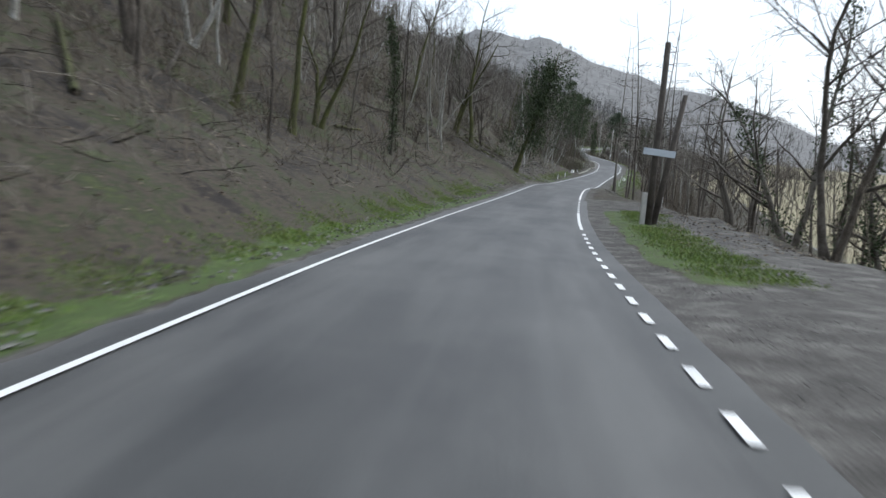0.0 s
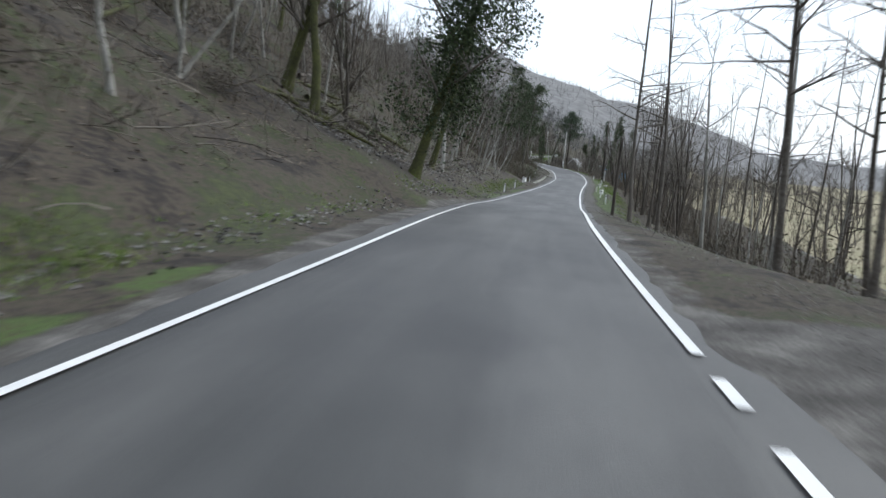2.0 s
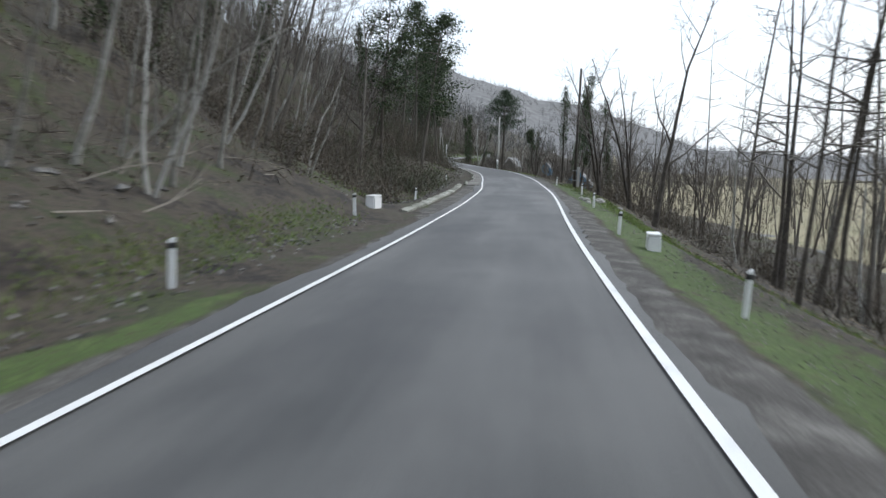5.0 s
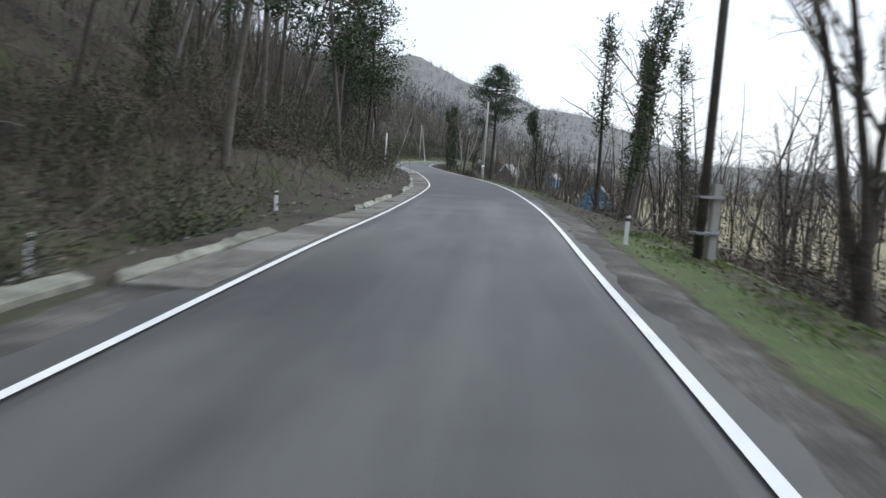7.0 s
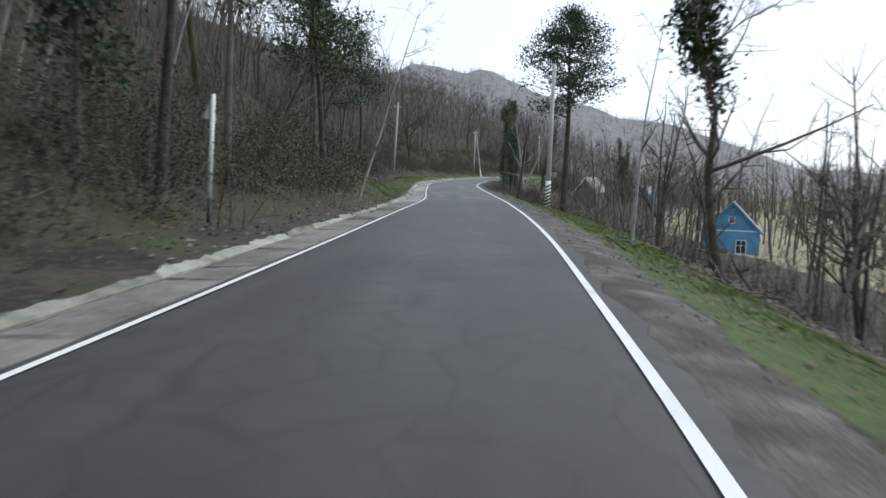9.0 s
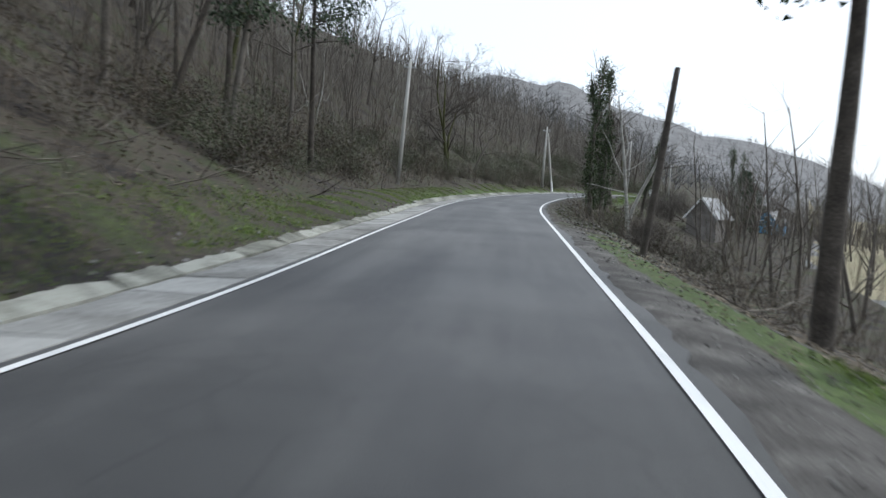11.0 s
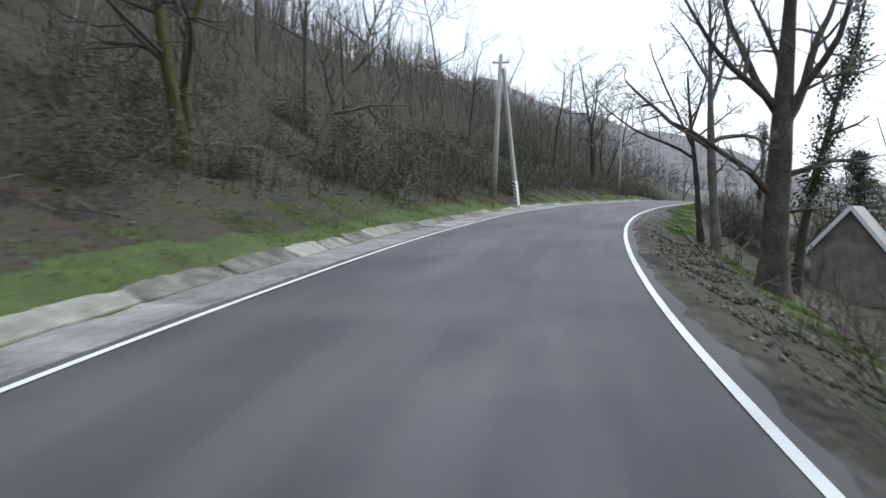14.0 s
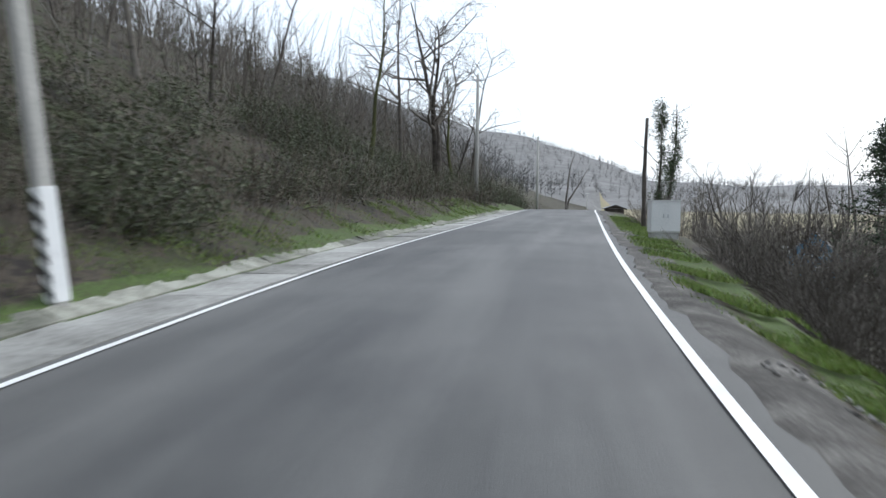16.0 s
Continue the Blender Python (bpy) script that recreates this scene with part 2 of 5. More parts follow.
DARKWOOD = mat("weathered_wood", [(0.025, 0.02, 0.017), (0.06, 0.05, 0.042), (0.11, 0.095, 0.08)], 2.0, 0.9, 0.8, 10)
BOARD = mat("weathered_board", [(0.1, 0.09, 0.08), (0.17, 0.155, 0.14), (0.25, 0.235, 0.215)], 1.5, 0.85, 0.4, 10)
BLUE = mat("blue_painted_wood", [(0.06, 0.17, 0.33), (0.1, 0.28, 0.48), (0.16, 0.37, 0.56)], 1.2, 0.7, 0.2, 14)
ROOFING = mat("grey_roofing", [(0.16, 0.165, 0.17), (0.28, 0.285, 0.29), (0.38, 0.38, 0.38)], 0.8, 0.7, 0.3, 10)
METAL = mat("painted_metal", [(0.45, 0.46, 0.45), (0.6, 0.61, 0.6), (0.66, 0.66, 0.65)], 1.3, 0.5, 0.1, 12, spread=(0.25, 0.55))
STEEL = mat("galvanised_steel", [(0.3, 0.31, 0.32), (0.45, 0.46, 0.47)], 3.0, 0.45, 0.1, 10, metal=0.8)
GLASSY = mat("window_glass", [(0.02, 0.025, 0.03), (0.05, 0.055, 0.06)], 1.0, 0.08, 0.0, 5)
SIGNBLUE = mat("sign_blue", [(0.45, 0.5, 0.56), (0.58, 0.63, 0.68)], 2.0, 0.5, 0.05, 8)
SIGNRED = mat("sign_red", [(0.4, 0.06, 0.05), (0.5, 0.09, 0.07)], 2.0, 0.5, 0.05, 8)

# ---------------------------------------------------------------- plan of the road
# the road's line: x, y and height at points along it
AXIS = [
    (0.00, 0.00, 0.00),
    (0.99, 9.34, -0.49),
    (2.15, 18.79, -1.01),
    (3.46, 28.14, -1.42),
    (5.02, 37.05, -1.66),
    (6.75, 45.90, -1.74),
    (8.50, 54.37, -1.79),
    (10.58, 63.40, -2.01),
    (12.74, 72.73, -2.35),
    (13.62, 76.44, -2.47),
    (23.89, 115.75, -2.35),
    (25.07, 119.98, -2.35),
    (27.86, 130.83, -2.30),
    (30.00, 140.77, -2.14),
    (32.32, 150.31, -2.07),
    (34.33, 159.48, -1.98),
    (35.97, 168.36, -1.87),
    (36.40, 171.81, -1.81),
    (40.27, 212.00, -1.15),
    (40.46, 215.94, -1.06),
    (40.79, 225.81, -0.87),
    (41.07, 235.14, -0.65),
    (41.29, 243.97, -0.38),
    (41.96, 252.92, -0.23),
    (42.91, 261.54, -0.13),
    (44.41, 269.86, 0.04),
    (46.34, 277.67, 0.32),
    (48.66, 285.55, 0.54),
    (51.01, 292.69, 0.79),
]


def smooth(a, n):
    k = np.hanning(n + 2)[1:-1]
    k /= k.sum()
    return np.convolve(np.pad(a, (n // 2, n // 2), mode="reflect", reflect_type="odd"), k, mode="valid")


KNOT = [-4, 6, 16, 26, 36, 46, 56, 66, 76, 86, 96, 106, 116, 126, 136, 146, 156, 166, 176, 186, 196, 206, 216, 226, 236, 246, 256, 266, 276, 286, 296, 306, 316, 326, 336, 360, 385, 420]      # y of the road's survey stations


def plan():
    """The road's centre line every half metre: x, y, z, rightward unit vector."""
    p = np.array(AXIS, float)
    head = p[0] - np.array([0.102, 0.995, -0.05]) * 40
    pre = [p[0] + (head - p[0]) * k for k in (1, 0.5)]
    post, q, az, g = [], p[-1].copy(), 20.0, 0.032
    for i in range(60):
        az = min(az + 0.65, 26.0)
        g = 0.03 - 0.0032 * i if i < 8 else (max(g - 0.022, -0.05) if i < 16 else min(g + 0.004, 0.0))
        q = q + np.array([math.sin(radians(az)), math.cos(radians(az)), g]) * 8
        post.append(q.copy())
    p = np.array(pre + list(p) + post)
    s = np.r_[0, np.cumsum(np.hypot(*np.diff(p[:, :2], axis=0).T))]
    t = np.arange(0, s[-1], 0.5)
    c = np.array([smooth(np.interp(t, s, p[:, k]), 29) for k in range(3)]).T
    d = np.gradient(c[:, :2], axis=0)
    d /= np.linalg.norm(d, axis=1)[:, None]
    right = np.stack([d[:, 1], -d[:, 0]], 1)
    off = np.interp(c[:, 1], KNOT, [0.55, 0.64, 0.75, 0.71, 0.62, 0.57, 0.65, 0.84, 0.96, 1.01, 0.99, 0.90, 0.78, 0.77, 0.69, 0.83, 1.05, 1.19, 0.96, 0.77, 0.79, 0.87, 0.96, 0.97, 0.88, 0.77, 0.89, 1.04, 1.13, 1.35, 1.35, 1.13, 0.77, 0.49, 0.35, 0.60, 0.92, 1.08])
    c[:, 2] += smooth(np.interp(c[:, 1], KNOT, [-0.08, -0.01, 0.07, 0.17, 0.27, 0.32, 0.31, 0.25, 0.18, 0.08, -0.01, -0.03, 0.01, 0.08, 0.12, 0.14, 0.17, 0.18, 0.19, 0.17, 0.12, 0.05, 0.01, 0.03, 0.01, -0.03, 0.01, 0.10, 0.14, 0.14, 0.14, 0.09, -0.02, -0.09, -0.10, -0.02, 0.00, -0.00]), 31)
    c[:, :2] -= right * smooth(off, 31)[:, None]                 # the car keeps to the right of the middle
    return c, right


ROAD, RIGHT = plan()
NS = len(ROAD)


EDGE = smooth(np.interp(ROAD[:, 1], KNOT, [2.24, 2.26, 2.29, 2.25, 2.10, 1.88, 1.86, 2.12, 2.27, 2.14, 1.97, 1.84, 1.81, 1.89, 1.92, 2.05, 2.16, 2.17, 2.23, 2.34, 2.40, 2.36, 2.29, 2.41, 2.43, 2.45, 2.66, 2.73, 2.55, 2.53, 2.52, 2.58, 2.62, 2.62, 2.63, 2.67, 2.70, 2.71]), 31)      # half width between the edge lines


def s_of(y):
    return int(np.argmin(np.abs(ROAD[:, 1] - y)))


def at(i, d, z=0.0):
    """A place d metres right of the centre line at station i."""
    i = int(min(max(i, 0), NS - 1))
    return Vector((ROAD[i, 0] + RIGHT[i, 0] * d, ROAD[i, 1] + RIGHT[i, 1] * d, ROAD[i, 2] + z))


def lateral(x, y):
    """Nearest station and signed distance to the right of the road, for arrays."""
    x, y = np.atleast_1d(np.asarray(x, float)), np.atleast_1d(np.asarray(y, float))
    sub = ROAD[::6]
    idx = np.empty(len(x), int)
    for a in range(0, len(x), 4000):
        dd = (x[a:a + 4000, None] - sub[None, :, 0]) ** 2 + (y[a:a + 4000, None] - sub[None, :, 1]) ** 2
        idx[a:a + 4000] = dd.argmin(1) * 6
    rx, ry = x - ROAD[idx, 0], y - ROAD[idx, 1]
    d = rx * RIGHT[idx, 0] + ry * RIGHT[idx, 1]
    dist = np.hypot(rx, ry)
    return idx, np.where(dist > np.abs(d) + 3, np.sign(d + 1e-9) * dist, d)


def ramp(x, a, b):
    t = np.clip((x - a) / (b - a), 0, 1)
    return t * t * (3 - 2 * t)


def wave(x, y, k, seed=0.0):
    return (np.sin(x * k * 1.3 + 1.7 * np.sin(y * k * 0.9 + seed) + seed) * np.sin(y * k * 1.1 + 1.3 * np.sin(x * k * 0.7 + 2 * seed)))


def rise(i, d, x, y):
    """Ground height above the road beside it."""
    yy = ROAD[i, 1]
    u = -d - EDGE[i]
    # left: shoulder, verge, wooded bank
    foot = 2.2 + 1.0 * wave(yy, yy * 0 + 3, 0.05, 1.0) + 2.0 * ramp(yy, 220, 245) * (1 - 0.6 * ramp(yy, 268, 285))
    ditch = ramp(yy, 112, 126) * (1 - ramp(yy, 144, 158))
    foot = foot + 2.4 * ditch - 1.9 * ramp(yy, 56, 62) * (1 - ramp(yy, 72, 78))
    foot = np.maximum(foot, 0.6)
    up = np.maximum(u - foot, 0)
    late = ramp(yy, 226, 246)
    left = -0.04 + (0.32 - 0.8 * ditch) * ramp(u, 1.25 + 0.3 * ditch, 3.6) + 0.17 * late * ramp(u, 1.15, 1.65) + 0.15 * late * ramp(u, 1.6, 2.6) + (1 - 0.27 * ramp(yy, 250, 296)) * (0.42 * np.minimum(up, 5) + 0.62 * np.clip(up - 5, 0, 75) + 0.35 * np.maximum(up - 80, 0))
    left = np.minimum(left, 70 + 0.04 * up)
    left += ramp(u, 2.5, 9) * (0.35 * wave(x, y, 0.35, 2.0) + 0.16 * wave(x, y, 1.1, 5.0) + 0.9 * wave(x, y, 0.07, 1.0))
    # right: gravel, grass, fall to the valley floor
    v = d - EDGE[i]
    edge = 2.4 + 4.4 * (1 - ramp(yy, 32, 54)) + 0.6 * wave(yy, yy * 0, 0.06, 4.0) * (1 - ramp(yy, 275, 290)) - 0.3 * ramp(yy, 285, 300) + 0.7 * ramp(yy, 309, 313) * (1 - ramp(yy, 319, 324))
    down = np.maximum(v - edge, 0)
    fall = 0.42 * np.minimum(down, 9) + 0.08 * np.maximum(down - 9, 0)
    fall = fall + 0.3 * np.minimum(down, 3) * ramp(yy, 282, 298)
    righty = -0.05 + (0.1 - 0.3 * ramp(yy, 40, 75) - 0.3 * ramp(yy, 235, 262) + 0.36 * ramp(yy, 300, 312)) * ramp(v, 0.5, 1.9) - np.minimum(fall, 6.5)
    righty += ramp(v, 2.5, 7) * (0.2 * wave(x, y, 0.4, 3.0) + 0.1 * wave(x, y, 1.2, 6.0))
    return np.where(d < 0, left, righty)


def mesh_from(name, verts, faces, material, smooth_faces=False):
    me = bpy.data.meshes.new(name)
    me.from_pydata([tuple(v) for v in verts] if not isinstance(verts, np.ndarray) else verts.tolist(), [], faces if isinstance(faces, list) else faces.tolist())
    for m in (material if isinstance(material, (list, tuple)) else [material]):
        me.materials.append(m)
    if smooth_faces:
        me.polygons.foreach_set("use_smooth", np.ones(len(me.polygons), bool))
    me.update()
    return me


def part(name, bm, material, parent, label=""):
    me = bpy.data.meshes.new(name)
    bm.to_mesh(me)
    bm.free()
    me.materials.append(material)
    ob = new(name, me)
    ob.parent = parent
    return tagged(ob, label)


def grid_faces(nr, nc):
    a = np.arange(nr * nc).reshape(nr, nc)
    return np.stack([a[:-1, :-1], a[:-1, 1:], a[1:, 1:], a[1:, :-1]], -1).reshape(-1, 4)


def ribbon(name, stations, ds, zfun, material, smooth_faces=True):
    """A strip along the road, with the given offsets across."""
    st, ds = np.asarray(stations), np.asarray(ds, float)
    x = ROAD[st, 0][:, None] + RIGHT[st, 0][:, None] * ds
    y = ROAD[st, 1][:, None] + RIGHT[st, 1][:, None] * ds
    i = np.repeat(st[:, None], len(ds), 1)
    d = np.repeat(ds[None], len(st), 0)
    z = ROAD[st, 2][:, None] + zfun(i, d, x, y)
    v = np.stack([x, y, z], -1).reshape(-1, 3)
    me = mesh_from(name, v, grid_faces(len(st), len(ds)), material, smooth_faces)
    uv = np.stack([d, i * 0.5], -1).reshape(-1, 2)
    loops = np.empty(len(me.loops), np.int32)
    me.loops.foreach_get("vertex_index", loops)
    me.uv_layers.new(name="UVMap").data.foreach_set("uv", uv[loops].ravel())
    return me


# ---------------------------------------------------------------- ground
END = s_of(520)
st_all = np.arange(0, END, 2)

road = new("road", ribbon("road", np.arange(0, END, 1), np.r_[-3.2, -3.15, -2.6, np.linspace(-1.7, 1.7, 9), 2.5, 2.7, 2.74],
           lambda i, d, x, y: 0.02 - 0.012 * np.abs(d) + 0.006 * wave(x, y, 0.9, 1.0) - 0.2 * ((d > 2.72) | (d < -3.18)), ASPHALT))


def crumble():
    """The asphalt's edges follow the painted lines and are broken and uneven."""
    g = np.random.default_rng(2)
    v = road.data.vertices
    for i in range(END):
        j = g.normal() * 0.04 + 0.05 * math.sin(i * 0.31 + 2 * math.sin(i * 0.083)) + (1.6 if ROAD[i, 1] < 43 else 0.25)
        jl = g.normal() * 0.03 + 0.06 * math.sin(i * 0.23 + 1.5 * math.sin(i * 0.11))
        side = EDGE[i] + j * (1.0 if ROAD[i, 1] > 43 else 0.25)
        left = EDGE[i] + 0.42 + jl
        for k, w in ((0, -left - 0.02), (1, -left), (2, -EDGE[i] - 0.1), (12, EDGE[i] - 0.02), (13, side), (14, side + 0.02)):
            p = v[i * 15 + k].co
            p.x, p.y = ROAD[i, 0] + RIGHT[i, 0] * w, ROAD[i, 1] + RIGHT[i, 1] * w


crumble()
road.data.polygons.foreach_set("use_smooth", np.zeros(len(road.data.polygons), bool))
tagged(road, "worn grey asphalt country road with faded patches", "road", kind="structure")


def corridor_cols():
    return np.r_[-46, -42, -38, -35, -32, np.arange(-30, -15, 1.25), np.arange(-15, -7.0, 0.6), np.arange(-7.0, -1.7, 0.28), 0,
                 np.arange(1.75, 7, 0.28), np.arange(7, 15, 0.7), 16.5, 18, 20, 22, 25]


def corridor_height(i, d, x, y):
    h = rise(i, d, x, y) + 0.014 * wave(x, y, 1.3, 2.0)
    under = np.where(d < 0, -d < EDGE[i] + 0.22, d < EDGE[i] + 0.08)
    return np.where(under, -0.12, h)


ground = new("ground", ribbon("ground", st_all, corridor_cols(), corridor_height, VERGE))
tagged(ground, "leaf-strewn earth banks and verges beside the road", "ground", kind="structure")


def zones():
    """Shares of gravel next to the asphalt, then turf, then bare leafy earth, with a wandering border."""
    me = ground.data
    n = len(me.vertices)
    c = np.empty(n * 3)
    me.vertices.foreach_get("co", c)
    c = c.reshape(-1, 3)
    i, d = lateral(c[:, 0], c[:, 1])
    yy = ROAD[i, 1]
    w = wave(c[:, 0], c[:, 1], 0.9, 3.0) * 0.35 + wave(c[:, 0], c[:, 1], 0.22, 1.0) * 0.5
    u, v = -d - EDGE[i], d - EDGE[i]
    left, right = d < 0, d > 0

    def band(x, a, b, soft=0.4):
        return ramp(x, a - soft, a + soft) * (1 - ramp(x, b - soft, b + soft))

    gl = 0.6 + 0.55 * ramp(yy, 110, 116) * (1 - ramp(yy, 134, 140)) + 0.25 * w + 0.4 * ramp(yy, 35, 50) * (1 - ramp(yy, 62, 75))
    tl = 2.2 - 0.8 * (1 - ramp(yy, 45, 70)) + 0.9 * w - 1.6 * ramp(yy, 95, 120) * (1 - ramp(yy, 195, 225)) + 0.9 * ramp(yy, 232, 262) - 1.0 * ramp(yy, 42, 54)
    gr = 1.0 + 0.3 * w + 0.4 * ramp(yy, 172, 180) * (1 - ramp(yy, 216, 228))
    tr = 2.5 + 0.7 * w + 2.2 * ramp(yy, 255, 290)
    soil = np.where((yy > 232) & (yy < 345), 3.2 + 0.3 * w * (1 - 0.7 * ramp(yy, 280, 295)) - 1.6 * ramp(yy, 284, 299) - 0.65 * ramp(yy, 300, 316), 0)
    dry = (yy > 151) & (yy < 173)
    g = np.where(left, 1 - ramp(u, gl - 0.3, gl + 0.3), 1 - ramp(v, gr - 0.3, gr + 0.3))
    t = np.where(left, band(u, gl, tl), np.where(dry, 0.15, np.where(yy > 276, 1.5 * band(v, soil, soil + 0.95, 0.22), band(v, np.maximum(gr, soil), np.maximum(tr, soil + 0.6)))))
    g = np.where(right & (soil > 0.6), (0.6 + 0.15 * ramp(yy, 290, 300)) * (1 - ramp(v, 0.3 + 0.7 * ramp(yy, 290, 302), 0.8 + 0.7 * ramp(yy, 290, 302))), g)
    g = np.where(right & (yy < 78), g * 0.55, g)
    t = np.where(left & (yy > 48) & (yy < 80), t * 0.45, t)
    t = np.where(right & (yy < 80), t * 0.35, np.where(right & (yy < 160), t * 0.65, t))
    junction = right & (yy < 44.5)                     # side track with a green island
    isle = 1.3 * band(v, 1.3 + 0.3 * w, 2.6 + 0.3 * w, 0.3) * ramp(yy, 12, 16) * (1 - ramp(yy, 35 + w, 39 + w))
    g = np.where(junction, (1 - ramp(v, 6.2, 7.0)) * (1 - isle), g)
    t = np.where(junction, isle, t)
    for name, share in (("turf_share", t), ("gravel_share", g)):
        me.attributes.new(name, "FLOAT", "POINT").data.foreach_set("value", np.clip(share, 0, 1).astype(np.float32))


zones()


def far_elev(az):
    """Skyline of the far hills, degrees, by azimuth in degrees."""
    return np.interp(az, [-180, -60, -20, 0, 6, 10, 14, 17, 21, 24, 27, 34, 60, 100, 180],
                     [4, 7, 8.5, 8.3, 7.7, 6.8, 5.6, 4.7, 3.8, 2.9, 1.9, 1.5, 1.8, 2.6, 4])


def land():
    az = np.radians(np.arange(0, 360, 1.0))
    r = np.r_[np.linspace(4, 200, 50), np.geomspace(206, 3200, 48)]
    A, Rr = np.meshgrid(az, r)
    x, y = 42 + Rr * np.sin(A), 160 + Rr * np.cos(A)
    i, d = lateral(x.ravel(), y.ravel())
    base = ROAD[i, 2] + rise(i, d, x.ravel(), y.ravel())
    base = base - np.where((d > -44) & (d < 23), 1.5, 0.25)
    base = base.reshape(x.shape)
    deg = (np.degrees(A) + 180) % 360 - 180
    tall = np.tan(np.radians(far_elev(deg))) * 1900
    tall = tall * (1 + 0.03 * np.sin(np.radians(deg) * 23) + 0.025 * np.sin(np.radians(deg) * 61 + 1))
    tall = tall * (1 + 0.012 * np.sin(np.radians(deg) * 131 + 2) + 0.01 * np.sin(np.radians(deg) * 87))
    z = base * (1 - ramp(Rr, 500, 900)) + ramp(Rr, 500, 900) * -6 + tall * ramp(Rr, 750, 1900) * (1 + 0.03 * wave(x, y, 0.006, 1.0))
    v = np.stack([x, y, z], -1)
    n = len(az)
    a = np.arange(len(r) * n).reshape(len(r), n)
    b = np.roll(a, -1, 1)
    f = np.stack([a[:-1], b[:-1], b[1:], a[1:]], -1).reshape(-1, 4)
    v = v.reshape(-1, 3)
    f = f.tolist()
    f.append(list(range(n))[::-1])
    # the first material has the haze of distance in its colour
    me = mesh_from("land", v, f, [HAZY_FARLAND, FIELD, EARTH], True)
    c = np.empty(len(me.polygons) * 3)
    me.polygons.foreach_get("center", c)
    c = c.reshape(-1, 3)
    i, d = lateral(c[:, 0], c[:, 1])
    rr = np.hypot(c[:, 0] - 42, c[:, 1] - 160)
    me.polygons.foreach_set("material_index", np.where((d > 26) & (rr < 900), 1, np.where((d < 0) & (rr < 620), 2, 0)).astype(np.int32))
    return me


tagged(new("land", land()), "wide valley with dry fields and wooded hills", "land", kind="structure")


# ---------------------------------------------------------------- paint on the road
def stripe(name, i0, i1, side, w=0.12):
    st = np.arange(i0, i1 + 1)
    v = []
    for e in (-w / 2, w / 2):
        dd = side * EDGE[st] + e
        v.append(np.stack([ROAD[st, 0] + RIGHT[st, 0] * dd, ROAD[st, 1] + RIGHT[st, 1] * dd, ROAD[st, 2] + 0.034 - 0.012 * np.abs(dd)], 1))
    return mesh_from(name, np.stack(v, 1).reshape(-1, 3), grid_faces(len(st), 2), PAINT)


tagged(new("edge_line", stripe("edge_line", 0, END - 2, -1, 0.085)), "solid white painted line along the road edge", "road marking", kind="structure")
tagged(new("edge_line", stripe("edge_line", s_of(43.0), END - 2, 1, 0.105)), "solid white painted line along the road edge", "road marking", kind="structure")
tagged(new("edge_line", stripe("edge_line", s_of(24.2), s_of(33.3), 1, 0.105)), "short solid white stretch of road edge line", "road marking", kind="structure")
dashed = tagged(new("dashed_line"), "broken white painted line across a side track", "road marking", kind="structure")
for y0, y1 in ((-3.0, 23.2), (34.1, 42.5)):
    for y in np.arange(y0, y1, 1.34):
        q = []
        for yy in (y - 0.32, y, y + 0.32):
            k = max(int(np.searchsorted(ROAD[:, 1], yy)), 1)
            t = (yy - ROAD[k - 1, 1]) / (ROAD[k, 1] - ROAD[k - 1, 1])
            c, r, e = (a_[k - 1] * (1 - t) + a_[k] * t for a_ in (ROAD, RIGHT, EDGE))
            for d in (e - 0.052, e + 0.052):
                q.append((c[0] + r[0] * d, c[1] + r[1] * d, c[2] + 0.034 - 0.012 * d))
        new("dash", mesh_from("dash", q, [(0, 1, 3, 2), (2, 3, 5, 4)], PAINT)).parent = dashed


# ---------------------------------------------------------------- shapes
class Shell:
    """Collects tubes and leaves into one mesh."""

    def __init__(self):
        self.v, self.f, self.n = [], [], 0

    def add(self, verts, faces):
        self.v.append(np.asarray(verts, float))
        self.f += [tuple(k + self.n for k in q) for q in faces]
        self.n += len(verts)

    def tube(self, pts, radii, sides):
        pts = np.asarray(pts, float)
        t = np.gradient(pts, axis=0)
        t /= np.linalg.norm(t, axis=1)[:, None] + 1e-9
        ref = np.array([0.31, 0.27, 0.91]) if abs(t[0, 2]) < 0.8 else np.array([0.95, 0.3, 0.05])
        a = np.cross(t, ref)
        a /= np.linalg.norm(a, axis=1)[:, None] + 1e-9
        b = np.cross(t, a)
        ang = np.arange(sides) * 2 * math.pi / sides
        ring = a[:, None] * np.cos(ang)[None, :, None] + b[:, None] * np.sin(ang)[None, :, None]
        v = (pts[:, None] + ring * np.asarray(radii)[:, None, None]).reshape(-1, 3)
        f = []
        for i in range(len(pts) - 1):
            for j in range(sides):
                k = (j + 1) % sides
                f.append((i * sides + j, i * sides + k, (i + 1) * sides + k, (i + 1) * sides + j))
        f.append(tuple(range((len(pts) - 1) * sides, len(pts) * sides)))
        self.add(v, f)

    def leaf(self, p, size, rng):
        a = rng.normal(size=3)
        a /= np.linalg.norm(a)
        b = np.cross(a, rng.normal(size=3))
        b /= np.linalg.norm(b) + 1e-9
        a, b = a * size, b * size * 0.6
        self.add([p - a, p + a * 0.6 - b, p + a * 0.8 + b], [(0, 1, 2)])

    def mesh(self, name, material, smooth_faces=True):
        return mesh_from(name, np.concatenate(self.v), self.f, material, smooth_faces)


